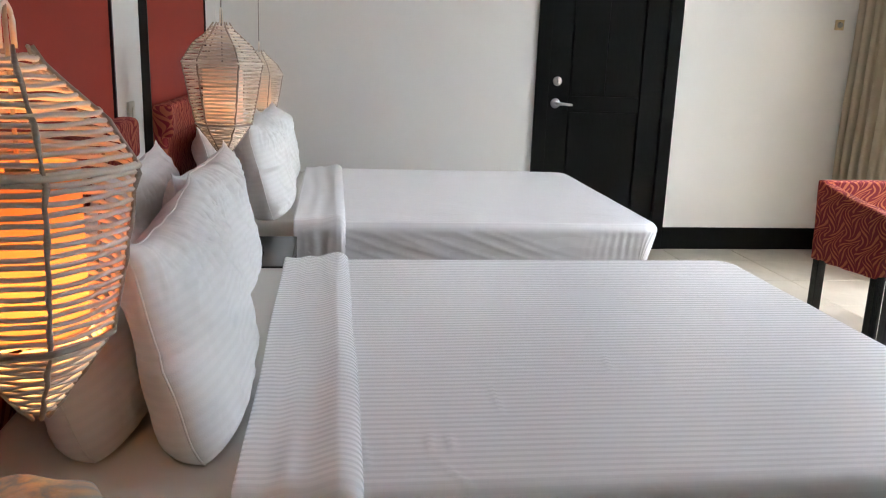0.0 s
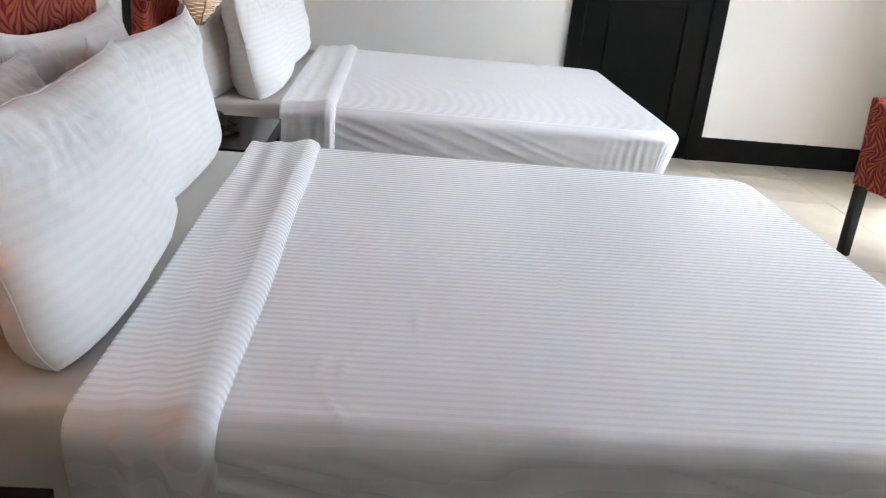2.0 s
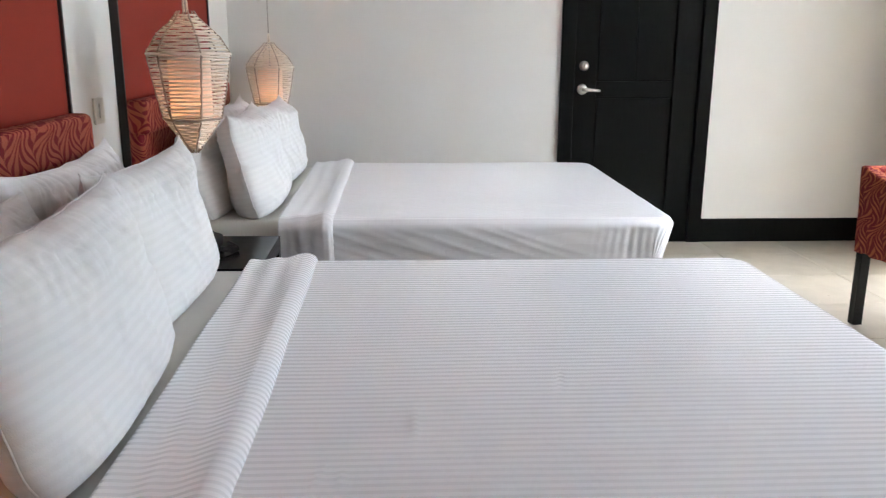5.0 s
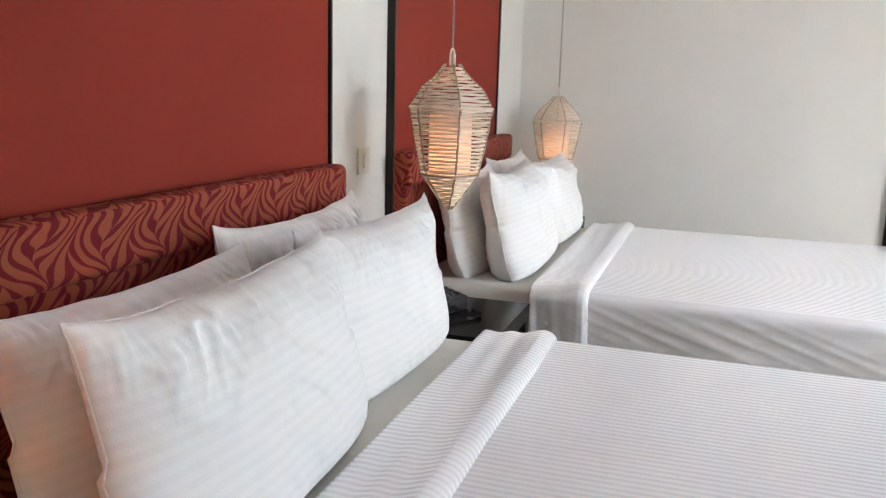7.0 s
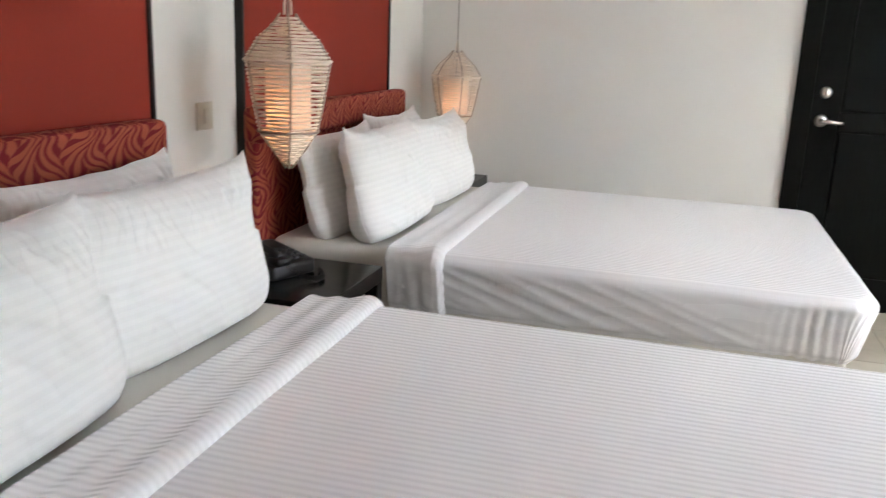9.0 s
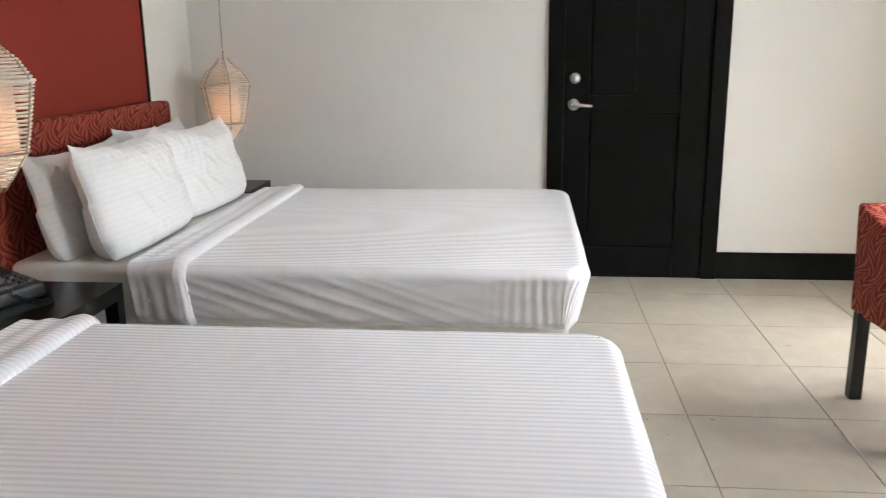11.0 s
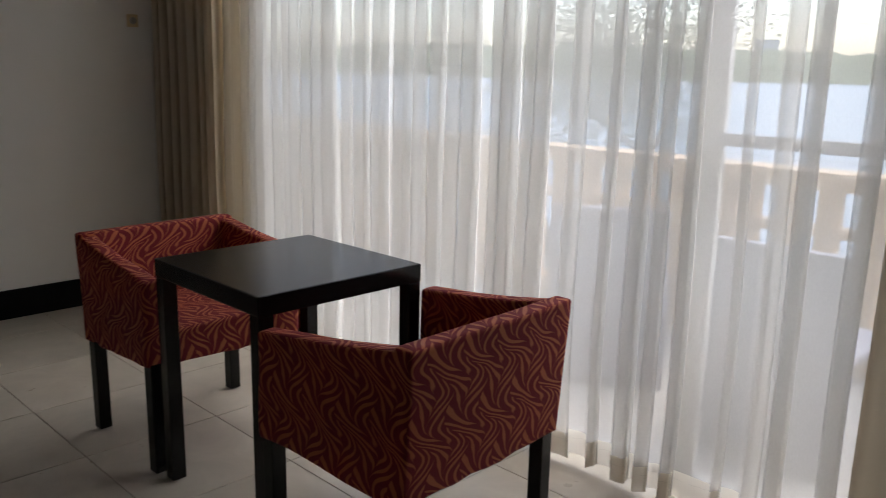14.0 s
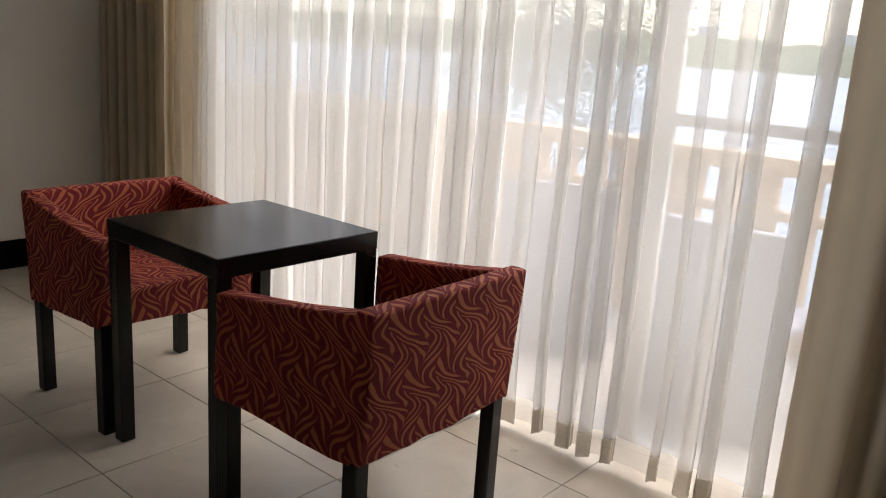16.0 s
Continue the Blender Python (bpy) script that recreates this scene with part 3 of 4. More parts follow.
    def band(u, v):
        a = a0 + (a1 - a0) * u
        if v < 0.12:
            q = v / 0.12
            b, up = c0 + 0.012 * (1 - math.sin(q * math.pi / 2)) * 0, -0.016 + 0.023 * math.sin(q * math.pi / 2)
        elif v > 0.66:
            q = (v - 0.66) / 0.34
            b, up = c1 - 0.030 + 0.040 * math.sin(q * math.pi / 2), -0.004 + 0.030 * math.cos(q * math.pi / 2) ** 0.8
        else:
            q = (v - 0.12) / 0.54
            b, up = c0 + (c1 - 0.030 - c0) * q, 0.007 + 0.019 * q ** 3.2 + 0.003 * math.exp(-((q - 0.5) / 0.12) ** 2)
            up += 0.0022 * math.sin(q * 15 + 2.5 * noise.noise(Vector((a * 1.5, seed, 1)))) * (0.5 + noise.noise(Vector((a * 2, seed, 3))))
        b += 0.007 * noise.noise(Vector((a * 1.8, seed, 0)))
        p, n = wrap(a, b, y0 - 0.012, y1 + 0.012, 9.0, ttop)
        side = 1 - max(0.0, n.z)
        down = max(0.0, ttop - p.z)
        amt = up + side * 0.0022 * math.sin(v * 34 + 4 * noise.noise(Vector((v * 5, down * 5, seed)))) * min(1, down / 0.1)
        tuck = max(0.0, down - 0.19) * 0.6 + max(0.0, down - 0.03) * 0.24
        return p + n * amt - Vector((n.x, n.y, 0)) * tuck

    bm = bmesh.new()
    sheet(bm, 190, 44, band)
    part("folded_band", bm, SPREAD, spread, "turned-down doubled edge", True)
    return bed


build_bed(0.955, 2.43, 1, 2.073)
build_bed(3.0, 4.49, 5, 2.052)


def build_pillow(y, ylen, xb, zb, xt, zt, thick, seed, label, yaw=0.0):
    """A pillow leaning from its lower edge (xb, zb) to its upper edge (xt, zt)."""
    hgt = math.hypot(xt - xb, zt - zb)
    lean = math.atan2(xb - xt, zt - zb)
    ob = empty("pillow", ((xb + xt) / 2, y, (zb + zt) / 2), label, "pillow", "bed pillows")
    ob.matrix_basis = pose((xb + xt) / 2, y, (zb + zt) / 2, 0, 0, yaw) @ Matrix.Rotation(-lean, 4, 'Y')

    def face(sign):
        def f(u, v):
            s, t = 2 * u - 1, 2 * v - 1
            s, t = math.copysign(1 - (1 - abs(s)) ** 1.5, s), math.copysign(1 - (1 - abs(t)) ** 1.5, t)
            prof = max(0.0, (1 - abs(s) ** (2.5 - min(0.0, t)))) ** 0.55 * max(0.0, (1 - abs(t) ** (2.8 if t > 0 else 2.8 - 2.4 * t))) ** (0.52 if t > 0 else 0.52 + 0.16 * t)
            yy = s * ylen / 2 * (1 - (0.05 if t > 0 else 0.0) * (1 - t * t) - (0.02 * t * t if t < 0 else 0.0) - 0.55 * max(0.0, -t - 0.55) ** 2)
            zz = t * hgt / 2 * (1 - (0.10 if t > 0 else 0.01) * (1 - s * s)) + 0.012 * max(0.0, t) ** 3 * abs(s) ** 8
            sag = -0.04 * (1 - t) * 0.5 * prof * 0.5
            xx = sign * thick / 2 * prof * (1 + (0.35 * max(0.0, -t) if sign < 0 else 0.0))
            rim = max(abs(s), abs(t))
            wr = 0.010 * noise.noise(Vector((s * 2.4 + seed * 3.1, t * 2.1, sign * 2.0)))
            ridge = 1 - 2.2 * abs(noise.noise(Vector((s * 3.5 + t * 2.0 + seed, t * 1.6 - s * 1.2, 5 + sign))))
            wr += 0.008 * max(0, ridge) ** 2
            crease = 1 - 3.0 * abs(noise.noise(Vector((s * 7.5 + 2.0 * t * s, t * 1.6, seed + 31))))
            gather = 0.017 * max(0.0, crease) ** 2 * min(1.0, max(0.0, t - 0.25) * 2.5)
            fine = 1 - 2.4 * abs(noise.noise(Vector((s * 13.0 + 3.0 * t * s + 2.0 * noise.noise(Vector((s * 2, t * 3, seed))), t * 2.4, seed + 47))))
            gather += 0.022 * max(0.0, fine) ** 1.5 * min(1.0, max(0.0, t - 0.4) * 2.6) * (0.5 + noise.noise(Vector((s * 2.2, seed, 8.0))))
            dx = 0.008 * noise.noise(Vector((s * 3, t * 3, seed + 20))) * max(0.0, t) ** 2
            flop = 0.02 * noise.noise(Vector((s * 1.6, t * 1.6, seed + 11))) * (0.5 + t * 0.5)
            k = prof * prof * min(1.0, 3.0 * (1 - rim) + 0.1)
            return Vector((xx + sign * (wr * k + gather * prof) + dx + flop, yy + 0.004 * noise.noise(Vector((s * 2, t * 1.5, seed + 3))), zz + sag + (0.006 if t > 0 else 0.0) * max(0.0, t) * noise.noise(Vector((s * 4, t * 2, seed + 6)))))
        return f

    bm = bmesh.new()
    sheet(bm, 140, 72, face(1))
    sheet(bm, 140, 72, face(-1))
    bmesh.ops.remove_doubles(bm, verts=bm.verts, dist=0.0006)
    bmesh.ops.recalc_face_normals(bm, faces=bm.faces)
    part("case", bm, PILLOW, ob, "", True)
    fa = face(1)
    # stitched piping round the case
    ring = []
    for k in range(96):
        q = k / 24
        e = q - int(q)
        u, v = [(e, 0), (1, e), (1 - e, 1), (0, 1 - e)][int(q) % 4]
        ring.append(fa(u, v))
    bm = bmesh.new()
    tube(bm, ring, 0.0022, 5, closed=True)
    part("piping", bm, PILLOW, ob, "", True)
    return ob


FRONT, BACKP = "plump white striped pillow leaning in front", "white striped pillow leaning on the headboard"
build_pillow(1.40, 0.73, 0.475, 0.575, 0.375, 0.95, 0.17, 1, FRONT, 2)
build_pillow(2.045, 0.69, 0.418, 0.575, 0.345, 0.955, 0.165, 2, FRONT, -2)
build_pillow(1.40, 0.66, 0.305, 0.568, 0.20, 0.925, 0.16, 3, BACKP)
build_pillow(1.99, 0.66, 0.285, 0.568, 0.175, 0.958, 0.15, 4, BACKP)
build_pillow(3.39, 0.71, 0.455, 0.575, 0.355, 0.96, 0.20, 5, FRONT, 1)
build_pillow(4.055, 0.69, 0.44, 0.575, 0.36, 0.948, 0.20, 6, FRONT, -2)
build_pillow(3.38, 0.68, 0.285, 0.568, 0.18, 0.93, 0.15, 7, BACKP)
build_pillow(4.04, 0.68, 0.285, 0.568, 0.175, 0.95, 0.15, 8, BACKP)


def build_headboard(y0, y1, seed):
    h = empty("headboard", (0.032, (y0 + y1) / 2, 0), "padded headboard in red and gold swirled fabric", "headboard", "pair of headboards")
    w = (y1 - y0) / 2
    bm = boxbm(0.0, 0.052, -w + 0.008, w - 0.008, 0.06, 0.93, bevel=0.02, seg=4)
    part("lower_pad", bm, HEADCLOTH, h, "", True)
    bm = boxbm(0.0, 0.075, -w, w, 0.905, 1.03, bevel=0.028, seg=5)
    part("top_roll", bm, HEADCLOTH, h, "", True)
    for s in (-1, 1):
        part("foot", boxbm(0.005, 0.045, s * (w - 0.1) - 0.03, s * (w - 0.1) + 0.03, 0, 0.065), BLACKWOOD, h)


build_headboard(0.965, 2.447, 1)
build_headboard(2.96, 4.447, 2)


# ---- bedside tables ----
def build_nightstand(x1, y0, y1, top):
    n = empty("nightstand", (0, 0, 0), "small black lacquered bedside table", "nightstand", "bedside tables")
    x0, th, lg = 0.035, 0.05, 0.045
    part("tabletop", boxbm(x0, x1, y0, y1, top - th, top, bevel=0.003), BLACKWOOD, n)
    for a in (x0 + 0.001, x1 - lg - 0.001):
        for b in (y0 + 0.001, y1 - lg - 0.001):
            part("leg", boxbm(a, a + lg, b, b + lg, 0, top - th, bevel=0.002), BLACKWOOD, n)
    return n


build_nightstand(0.56, 2.475, 2.925, 0.545)
build_nightstand(0.425, 4.56, 4.955, 0.55)
build_nightstand(0.56, 0.42, 0.87, 0.535)


def build_phone(x, y, z, rz):
    p = empty("telephone", (x, y, z), "black corded desk telephone on the bedside table", "telephone", rz=rz)
    bm = bmesh.new()
    box(bm, -0.105, 0.105, -0.085, 0.085, 0, 0.045, bevel=0.012, seg=3)
    for v in bm.verts:
        if v.co.z > 0.02:
            v.co.z += 0.028 * (v.co.x * -1 + 0.1) / 0.2
    part("body", bm, PLASTIC, p, "", True)
    for i in range(4):
        for j in range(3):
            cx, cy = 0.07 - i * 0.026, 0.005 + j * 0.026
            part("key", boxbm(cx - 0.009, cx + 0.009, cy - 0.008, cy + 0.008, 0.045 + 0.14 * (0.1 - cx) - 0.002, 0.0525 + 0.14 * (0.1 - cx), bevel=0.002), PHONE_GREY, p)
    bm = bmesh.new()
    tube(bm, [(-0.095, -0.05, 0.085), (-0.06, -0.05, 0.096), (0.05, -0.05, 0.08), (0.09, -0.05, 0.066)], [0.018, 0.013, 0.013, 0.018], 10)
    box(bm, -0.115, -0.06, -0.077, -0.023, 0.066, 0.09, bevel=0.01)
    box(bm, 0.062, 0.116, -0.077, -0.023, 0.044, 0.069, bevel=0.01)
    part("handset", bm, PLASTIC, p, "black handset", True)
    pts = []
    for k in range(170):
        s = k / 169
        cx, cy = 0.115 + 0.075 * math.sin(s * math.pi), -0.05 + 0.14 * s
        a = k * 0.85
        pts.append((cx + 0.007 * math.cos(a), cy, 0.0095 + 0.045 * (1 - s) ** 6 + 0.007 * math.sin(a)))
    bm = bmesh.new()
    tube(bm, pts, 0.0022, 5)
    part("coiled_cord", bm, PLASTIC, p, "black coiled cord", True)


build_phone(0.262, 2.735, 0.545, -22)


def build_cloth():
    """A crumpled heap of mottled cloth."""
    c = empty("folded_cloth", (0.33, 0.665, 0.535), "crumpled mottled peach and grey cloth on the bedside table", "cloth")

    def f(u, v):
        a = math.tau * u
        r = math.sin(v * math.pi / 2)
        rr = 0.19 * r * (1 + 0.16 * noise.noise(Vector((math.cos(a) * 1.5, math.sin(a) * 1.5, 2))))
        z = 0.185 * max(0.0, 1 - r ** 6) ** 0.55
        z += 0.02 * noise.noise(Vector((rr * 9 * math.cos(a), rr * 9 * math.sin(a), 1))) * (1 - r * 0.9)
        rr += 0.012 * math.sin(a * 9 + 3 * z * 20) * r
        return Vector((rr * math.cos(a), rr * 1.1 * math.sin(a), max(0.0, z)))

    bm = bmesh.new()
    sheet(bm, 72, 30, f, closed_u=True)
    part("fabric", bm, MOTTLE, c, "", True)


build_cloth()


# ---- hanging rattan lamps ----
def lamp_radius(h):
    """Outline of the basket from tip (0) to neck (1)."""
    outline = ((0.0, 0.008), (0.06, 0.03), (0.25, 0.092), (0.46, 0.113), (0.70, 0.132), (0.72, 0.131), (0.80, 0.106), (0.845, 0.094), (0.875, 0.076), (0.91, 0.056), (0.955, 0.036), (1.0, 0.024))
    for (a, ra), (b, rb) in zip(outline, outline[1:]):
        if h <= b:
            return ra + (rb - ra) * (h - a) / (b - a)
    return outline[-1][1]


def build_lamp(x, y, tip, watts, paper, paper_label):
    L, ribs = 0.45, 6
    lamp = empty("pendant_lamp", (x, y, tip), "lit woven rattan pendant lamp with a paper shade", "lamp", "rattan pendant lamps")
    rng = random.Random(11)

    def ring(h, a, grow=0.0):
        # soft six-sided section
        w = math.tau / ribs
        q = ((a % w) - w / 2)
        k = 1 - 0.45 * (1 - math.cos(w / 2) / math.cos(q))
        r = (lamp_radius(h) + grow) * k
        return Vector((r * math.cos(a), r * math.sin(a), h * L))

    hoops = []
    h = 0.035
    while h < 0.99:
        hoops.append(h)
        h += 0.0155 if h < 0.25 else (0.026 if h < 0.66 else 0.0215)
    for i, h in enumerate(hoops):
        bm = bmesh.new()
        n = 36
        ph = rng.uniform(0, 6.28)
        tilt = rng.uniform(-0.0014, 0.0014)
        pts = []
        for k in range(n):
            a = math.tau * k / n
            p = ring(h, a)
            p.z += tilt * math.sin(a + ph) + 0.0012 * math.sin(a * 6 + i * math.pi)
            pts.append(p * 1.0)
        tube(bm, pts, 0.0034 if h > 0.25 else 0.0036, 5, closed=True)
        part("hoop", bm, RATTAN, lamp, "", True)
    for k in range(ribs):
        a = math.tau * k / ribs
        bm = bmesh.new()
        hs = [j / 22 for j in range(23)]
        tube(bm, [ring(t, a, 0.002) + Vector((0.0012 * math.sin(j * 2.6), 0.0012 * math.cos(j * 2.1), 0)) for j, t in enumerate(hs)], [0.0032 + 0.0009 * math.sin(j * 2.2) for j in range(23)], 6)
        part("rib", bm, RIB, lamp, "grey cord-wrapped rib", True)
    for rr in (0.25, 0.705):
        bm = bmesh.new()
        tube(bm, [ring(rr, math.tau * k / 36, 0.003) for k in range(36)], 0.004, 6, closed=True)
        part("rim", bm, RIB if rr < 0.5 else RATTAN, lamp, "thicker rim", True)
    # inner paper shade, open at both ends
    bm = bmesh.new()
    lathe(bm, [(0.066, 0.262 * L), (0.0665, 0.45 * L), (0.067, 0.70 * L)], 28)
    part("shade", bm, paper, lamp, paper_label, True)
    for zz in (0.262 * L, 0.70 * L):
        bm = bmesh.new()
        tube(bm, [(0.067 * math.cos(math.tau * k / 28), 0.067 * math.sin(math.tau * k / 28), zz) for k in range(28)], 0.002, 5, closed=True)
        part("shade_ring", bm, RIB, lamp)
    # handle, socket, cord, ceiling rose
    bm = bmesh.new()
    tube(bm, [(0, 0.022 * math.cos(t), L - 0.004 + (0.05 if 0 < i < 10 else 0.0) * (0.45 + 0.55 * math.sin(t))) for i, t in enumerate([math.pi * j / 10 for j in range(11)])], 0.0035, 6)
    part("handle", bm, RATTAN, lamp, "bent cane loop", True)
    bm = bmesh.new()
    tube(bm, [(0, 0, 0.60 * L), (0, 0, 0.69 * L)], 0.014, 10)
    part("socket", bm, PLASTIC, lamp, "", True)
    bm = bmesh.new()
    tube(bm, [(0, 0, 0.69 * L), (0, 0, H - tip - 0.03)], 0.0028, 6)
    part("cord", bm, CORD, lamp, "thin grey cord", True)
    bm = bmesh.new()
    lathe(bm, [(0.006, H - tip - 0.045), (0.04, H - tip - 0.03), (0.05, H - tip - 0.001), (0.0, H - tip - 0.001)], 20)
    part("ceiling_rose", bm, SWITCH, lamp, "", True)
    d = bpy.data.lights.new("bulb", 'POINT')
    d.energy, d.color, d.shadow_soft_size = watts, (1.0, 0.50, 0.16) if watts > 0.05 else (1.0, 0.56, 0.28), 0.028
    bulb = new("bulb", d)
    bulb.parent = lamp
    bulb.location = (0, 0, 0.38 * L)
    return lamp


# near lamp: its shade carries the stronger orange glow as paper colour
build_lamp(0.335, 0.80, 0.80, 0.072, SHADE_GLOW, "paper cylinder with orange lamp glow put into its colour")
build_lamp(0.322, 2.73, 0.876, 0.019, SHADE, "peach paper cylinder glowing softly")
build_lamp(0.27, 4.77, 0.775, 0.019, SHADE, "peach paper cylinder glowing softly")


# ---- table and armchairs ----
def build_table():
    t = empty("side_table", (3.332, 2.624, 0), "square black lacquered wooden side table", "table")
    w, top, th, lg = 0.286, 0.723, 0.056, 0.047
    part("tabletop", boxbm(-w, w, -w, w, top - th, top, bevel=0.004), BLACKWOOD, t)
    for sx in (-1, 1):
        for sy in (-1, 1):
            x0, x1 = sorted((sx * (w - 0.0015), sx * (w - lg)))
            y0, y1 = sorted((sy * (w - 0.0015), sy * (w - lg)))
            leg = part("leg", boxbm(x0, x1, y0, y1, 0.003, top - th, bevel=0.003), BLACKWOOD, t)
            part("glide", boxbm(x0 + 0.012, x1 - 0.012, y0 + 0.012, y1 - 0.012, 0, 0.003), PLASTIC, leg)


build_table()


def build_armchair(x, y, rz):
    """Tub armchair: origin under the back, facing +y."""
    c = empty("armchair", (x, y, 0), "square armchair in red and gold swirled fabric, dark legs", "armchair", "armchairs at the side table", rz)
    w, wf, d, zb, zf, zr, zn, th = 0.302, 0.325, 0.505, 0.718, 0.645, 0.335, 0.362, 0.058
    lean = 0.03

    def under(yy):
        return zr + (zn - zr) * min(1.0, max(0.0, yy / d))

    def soften(bm, amt, seed, bev):
        bmesh.ops.bevel(bm, geom=list(bm.edges), offset=bev, segments=4, profile=0.6, affect='EDGES')
        bmesh.ops.subdivide_edges(bm, edges=[e for e in bm.edges if e.calc_length() > 0.08], cuts=9, use_grid_fill=True)
        for v in bm.verts:
            n = noise.noise(v.co * 7 + Vector((seed, 0, 0)))
            v.co += Vector((n, noise.noise(v.co * 6 + Vector((0, seed, 3))), 0)) * amt
            if v.co.z < under(v.co.y) + 0.04:
                # loose hem, uneven between the legs
                sag = 1 - abs(2 * min(1.0, max(0.0, v.co.y / d)) - 1) if abs(v.co.x) > w - th else 1 - min(1.0, abs(v.co.x) / w)
                v.co.z += -0.008 * sag + 0.012 * noise.noise(Vector((v.co.x * 9, v.co.y * 9, seed))) + 0.006 * noise.noise(Vector((v.co.x * 45, v.co.y * 45, seed)))
        return bm

    def prism(pts_low, pts_high):
        bm = bmesh.new()
        lo = [bm.verts.new(p) for p in pts_low]
        hi = [bm.verts.new(p) for p in pts_high]
        bm.faces.new(lo[::-1])
        bm.faces.new(hi)
        k = len(lo)
        for i in range(k):
            bm.faces.new((lo[i], lo[(i + 1) % k], hi[(i + 1) % k], hi[i]))
        return bm

    bm = prism([(-w, 0, zr), (w, 0, zr), (w, th, zr), (-w, th, zr)], [(-w, -lean, zb), (w, -lean, zb), (w, th - lean, zb), (-w, th - lean, zb)])
    part("backrest", soften(bm, 0.004, 1, 0.016), CHAIRCLOTH, c, "", True)
    for s in (-1, 1):
        yb = th * 0.5
        lo = [(s * (w + 0.0015), yb, under(yb)), (s * (wf + 0.0015), d, zn), (s * (wf - th), d, zn), (s * (w - th), yb, under(yb))]
        hi = [(s * (w + 0.0015), yb - lean, zb - 0.006), (s * (wf + 0.0015), d - 0.004, zf), (s * (wf - th), d - 0.004, zf), (s * (w - th), yb - lean, zb - 0.006)]
        if s > 0:
            lo, hi = lo[::-1], hi[::-1]
        bm = prism(lo[::-1], hi[::-1])
        soften(bm, 0.004, 4 + s, 0.016)
        for v in bm.verts:
            # the top line dips behind the corner before it runs forward
            if v.co.z > 0.6:
                v.co.z -= 0.007 * math.sin(math.pi * min(1.0, max(0.0, (v.co.y + lean) / (d + lean)))) ** 2
        part("armrest", bm, CHAIRCLOTH, c, "", True)
    a, b = w - th - 0.002, wf - th - 0.002
    bm = prism([(-a, th, zr + 0.004), (a, th, zr + 0.004), (b, d - 0.004, zn - 0.012), (-b, d - 0.004, zn - 0.012)],
               [(-a, th - 0.005, 0.465), (a, th - 0.005, 0.465), (b, d - 0.004, 0.475), (-b, d - 0.004, 0.475)])
    soften(bm, 0.004, 9, 0.022)
    for v in bm.verts:
        if v.co.z > 0.44:
            v.co.z += 0.012 * math.cos(math.pi * v.co.x / (2.2 * w)) * math.sin(math.pi * min(1.0, max(0.0, v.co.y / d)))
    part("seat", bm, CHAIRCLOTH, c, "", True)
    lg = 0.044
    for sx, sy, ww in ((-1, 0, w), (1, 0, w), (-1, 1, wf), (1, 1, wf)):
        xa, xb = sorted((sx * (ww - 0.008), sx * (ww - 0.008 - lg)))
        ya = 0.012 if sy == 0 else d - lg - 0.004
        leg = part("leg", boxbm(xa, xb, ya, ya + lg, 0.003, under(ya) + 0.03, bevel=0.003), BLACKWOOD, c)
        part("glide", boxbm(xa + 0.008, xb - 0.008, ya + 0.008, ya + lg - 0.008, 0, 0.003), PLASTIC, leg)
    return c


chair = build_armchair(3.328, 3.455, 182.2)
copy_thing(chair, pose(3.368, 1.828, 0, 0, 0, 2.2))


# ---- small wall fittings ----
def build_switch():
    s = empty("light_switch", (0, 2.78, 1.008), "ivory plastic light switch plate", "light switch")
    part("plate", boxbm(0, 0.009, -0.043, 0.043, -0.043, 0.043, bevel=0.003), SWITCH, s)
    part("rocker", boxbm(0.009, 0.0135, -0.011, 0.011, -0.024, 0.024, bevel=0.003), SWITCH, s)


build_switch()


def build_wall_box():
    s = empty("wall_socket", (3.987, Y_DOOR, 1.514), "small yellowed plastic outlet box on the wall", "wall socket")
    part("plate", boxbm(-0.03, 0.03, -0.012, 0, -0.033, 0.033, bevel=0.004), BEIGEBOX, s)
    bm = bmesh.new()
    tube(bm, [(0, -0.011, 0), (0, -0.026, 0)], [0.019, 0.015], 16)
    part("insert", bm, CORD, s, "grey round insert")


build_wall_box()


# ---- balcony and distance ----
def build_outside():
    slab = structure(link_mesh("balcony_floor", boxbm(X_WIN + 0.15, 6.05, -2.2, 7.5, -0.2, -0.02), BALCFLOOR), "pale screed balcony floor", "balcony")
    b = structure(empty("balustrade", (5.8, 0, 0), "beige painted masonry balustrade", "balustrade"))
    part("top_rail", boxbm(-0.09, 0.09, -2.2, 7.5, 0.80, 0.885, bevel=0.012), STONE, b)
    part("bottom_rail", boxbm(-0.08, 0.08, -2.2, 7.5, -0.02, 0.10, bevel=0.01), STONE, b)
    part("middle_rail", boxbm(-0.05, 0.05, -2.2, 7.5, 0.585, 0.63, bevel=0.006), STONE, b)
    me = None
    y = -2.0
    while y < 7.4:
        post = abs((y + 2.0) % 1.5) < 0.1
        bm = bmesh.new()
        if post:
            part("post", boxbm(-0.085, 0.085, y - 0.1, y + 0.1, 0.1, 0.80, bevel=0.006), STONE, b)
        elif me is None:
            box(bm, -0.045, 0.045, -0.045, 0.045, 0.1, 0.80, bevel=0.006)
            o = part("baluster", bm, STONE, b)
            o.location.y = y
            me = o.data
        else:
            o = new("baluster", me)
            o.parent, o.location = b, (0, y, 0)
        y += 0.1875


build_outside()


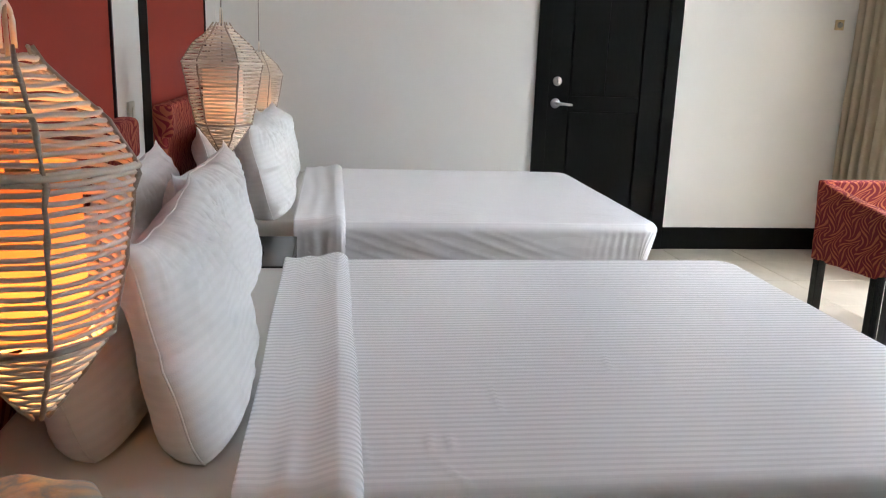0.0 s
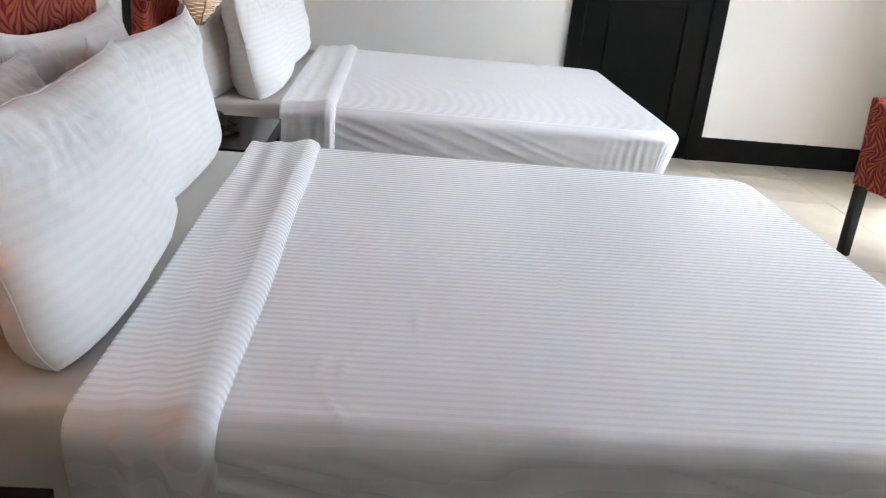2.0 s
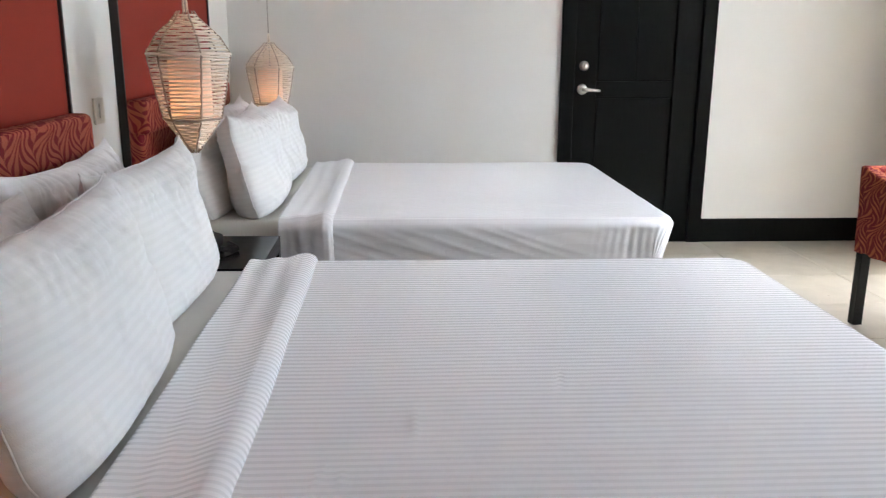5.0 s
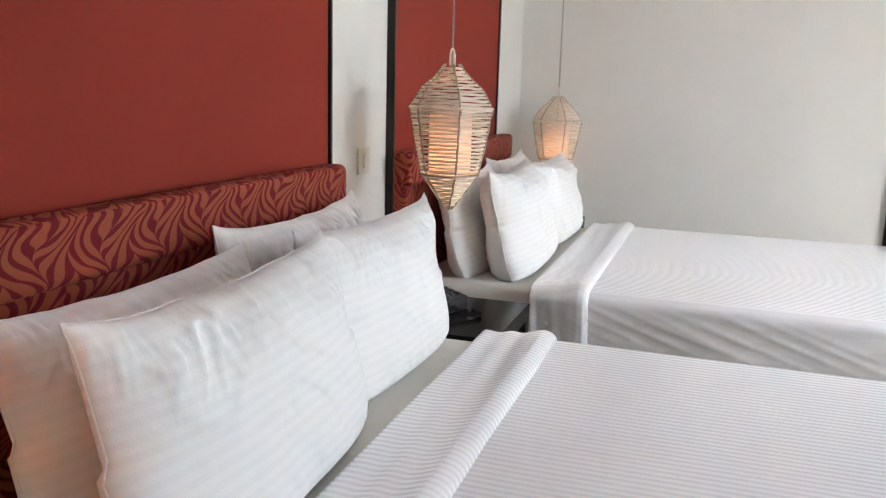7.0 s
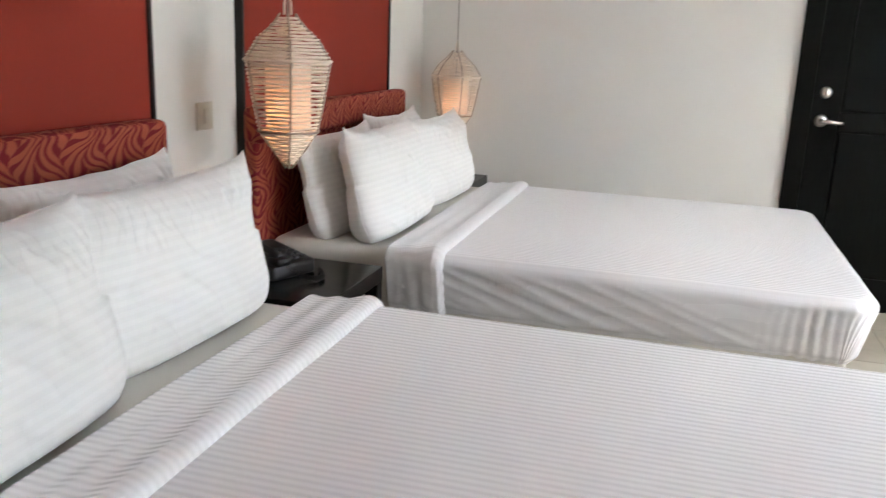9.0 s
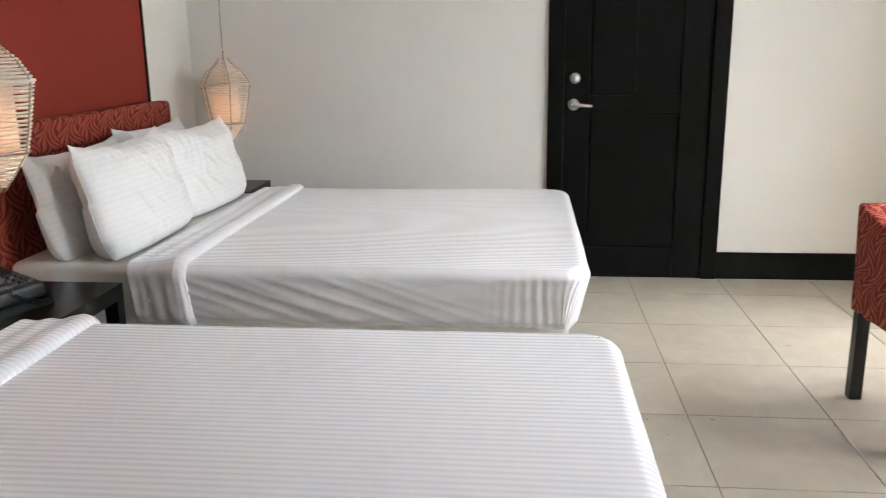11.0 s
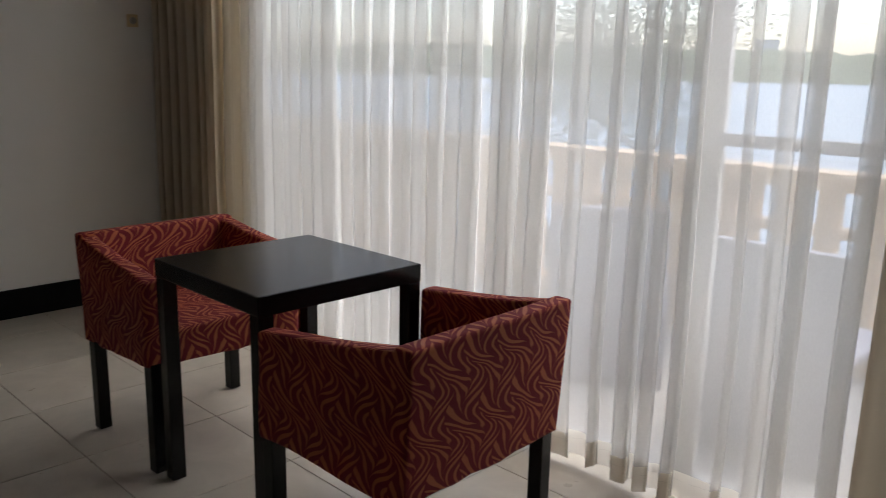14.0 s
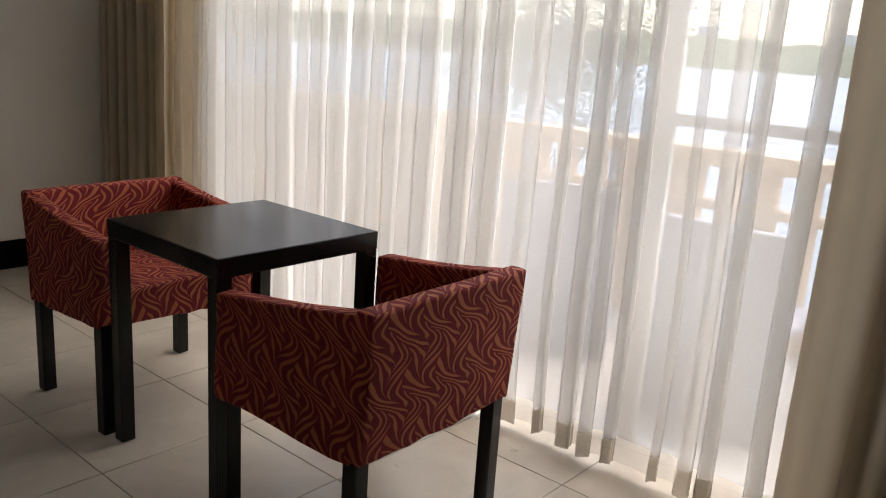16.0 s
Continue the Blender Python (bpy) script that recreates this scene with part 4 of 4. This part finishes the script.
def build_balcony_chair(x, y, rz):
    c = empty("balcony_chair", (x, y, -0.02), "grey resin balcony chair with a solid back", "chair", "balcony chairs", rz)
    part("seat", boxbm(-0.24, 0.24, 0.02, 0.48, 0.38, 0.42, bevel=0.015), RESIN, c)
    bm = boxbm(-0.24, 0.24, -0.02, 0.02, 0.36, 0.78, bevel=0.012, seg=3)
    for v in bm.verts:
        v.co.y -= 0.12 * max(0, v.co.z - 0.4)
    part("backrest", bm, RESIN, c)
    part("skirt", boxbm(-0.238, 0.238, -0.012, 0.018, 0.01, 0.37, bevel=0.004), RESIN, c)
    for sx in (-1, 1):
        for yy in (0.03, 0.43):
            part("leg", boxbm(sx * 0.235 - 0.02, sx * 0.235 + 0.02, yy - 0.02, yy + 0.02, 0, 0.379, bevel=0.004), RESIN, c)
    return c


bc = build_balcony_chair(4.62, 1.665, -90)
copy_thing(bc, pose(4.82, 2.46, -0.02, 0, 0, -62))


def build_distance():
    bm = bmesh.new()
    r = 4000.0
    vs = [bm.verts.new((r * math.cos(math.tau * k / 48), r * math.sin(math.tau * k / 48), -4.0)) for k in range(48)]
    bm.faces.new(vs)
    tagged(link_mesh("water", bm, WATER), "calm grey-blue lake water", "water", kind="structure")
    # wooded far shore: a long bank with an uneven treetop line
    bm = bmesh.new()

    def bank(u, v):
        a = radians(-50 + 140 * u)
        d = 560 + 40 * math.sin(u * 17)
        crest = 21 + 5 * noise.noise(Vector((u * 14, 0, 0))) + 3.0 * noise.noise(Vector((u * 90, 1, 0))) + 1.5 * noise.noise(Vector((u * 400, 2, 0)))
        s = v
        z = -4.2 + crest * math.sin(min(1.0, s * 1.6) * math.pi / 2) + 1.2 * noise.noise(Vector((u * 500, v * 8, 3)))
        return Vector(((d + 90 * s) * math.cos(a), (d + 90 * s) * math.sin(a), z if v > 0 else -4.2))

    sheet(bm, 420, 12, bank)
    tagged(link_mesh("backdrop_shore", bm, GRASSY, smooth=True), "wooded green shore across the lake", "shore", kind="structure")
    rng = random.Random(4)
    for a, hh, ww in ((24, 26, 16), (33, 27, 14), (16, 25, 20)):
        house = empty("far_building", (690 * math.cos(radians(a)), 690 * math.sin(radians(a)), 4), "distant pale apartment block above the trees", "building", "far buildings", a)
        part("wall", boxbm(-7, 7, -ww / 2, ww / 2, 0, hh - 4), FARWALL, house)
        part("roof", boxbm(-7.4, 7.4, -ww / 2 - 0.4, ww / 2 + 0.4, hh - 4, hh - 3.3), FARWALL, house)


build_distance()


def build_tree(x, y, base, height, seed):
    rng = random.Random(seed)
    t = empty("tree", (x, y, base), "leafy tree with thin spreading branches by the lake", "tree")
    bm = bmesh.new()
    tips = []

    def limb(p, d, length, r, depth):
        pts, rad = [p], [r]
        q = p.copy()
        for i in range(5):
            d = (d + Vector((rng.uniform(-.25, .25), rng.uniform(-.25, .25), rng.uniform(-.08, .14)))).normalized()
            q = q + d * length / 5
            pts.append(q.copy())
            rad.append(r * (1 - 0.13 * (i + 1)))
        tube(bm, pts, rad, 6)
        if depth == 0:
            tips.extend(pts[2:])
            return
        for k in range(4 if depth > 1 else 3):
            a = rng.uniform(0, math.tau)
            nd = (d * 0.5 + Vector((math.cos(a), math.sin(a), rng.uniform(-0.1, 0.5)))).normalized()
            limb(pts[rng.randint(2, 5)], nd, length * rng.uniform(0.55, 0.75), rad[-1] * 0.75, depth - 1)

    limb(Vector((0, 0, 0)), Vector((0.05, 0.02, 1)), height * 0.55, 0.16, 3)
    part("trunk", bm, BARK, t, "", True)
    verts, faces = [], []
    for p in tips:
        if p.z < 4.9 + rng.uniform(-0.6, 0.5):
            continue
        for k in range(420):
            c = p + Vector((rng.gauss(0, .30), rng.gauss(0, .30), rng.gauss(0, .2)))
            a = Vector((rng.uniform(-1, 1), rng.uniform(-1, 1), rng.uniform(-.6, .6))).normalized()
            b = a.cross(Vector((rng.uniform(-1, 1), rng.uniform(-1, 1), 1))).normalized()
            s = rng.uniform(0.009, 0.02)
            i = len(verts)
            verts += [c - a * s * 1.5, c + b * s * 0.6, c + a * s * 1.5, c - b * s * 0.6]
            faces.append((i, i + 1, i + 2, i + 3))
    me = bpy.data.meshes.new("crown")
    me.from_pydata([tuple(v) for v in verts], [], faces)
    me.materials.append(LEAF)
    cr = new("crown", me)
    cr.parent = t


build_tree(9.6, 6.1, -4.0, 8.0, 7)


# ---- floor tiles ----
def build_tiles():
    px = 0.487
    me = None
    x = 2.917 - 6 * px
    while x < X_WIN:
        y = 2.25 - 9 * px
        while y < Y_DOOR:
            a0, a1 = max(x, 0.0) + 0.0016, min(x + px, X_WIN) - 0.0016
            b0, b1 = max(y, Y_BACK) + 0.0016, min(y + px, Y_DOOR) - 0.0016
            if a1 - a0 > 0.02 and b1 - b0 > 0.02:
                whole = abs(a1 - a0 - px + 0.0032) < 1e-6 and abs(b1 - b0 - px + 0.0032) < 1e-6
                if whole and me is not None:
                    o = new("tile", me)
                    o.parent = floor
                else:
                    o = part("tile", boxbm(-(a1 - a0) / 2, (a1 - a0) / 2, -(b1 - b0) / 2, (b1 - b0) / 2, -0.004, 0.0, bevel=0.0012, seg=1), TILE, floor)
                    if whole:
                        me = o.data
                o.location = ((a0 + a1) / 2, (b0 + b1) / 2, 0.0)
            y += px
        x += px


build_tiles()
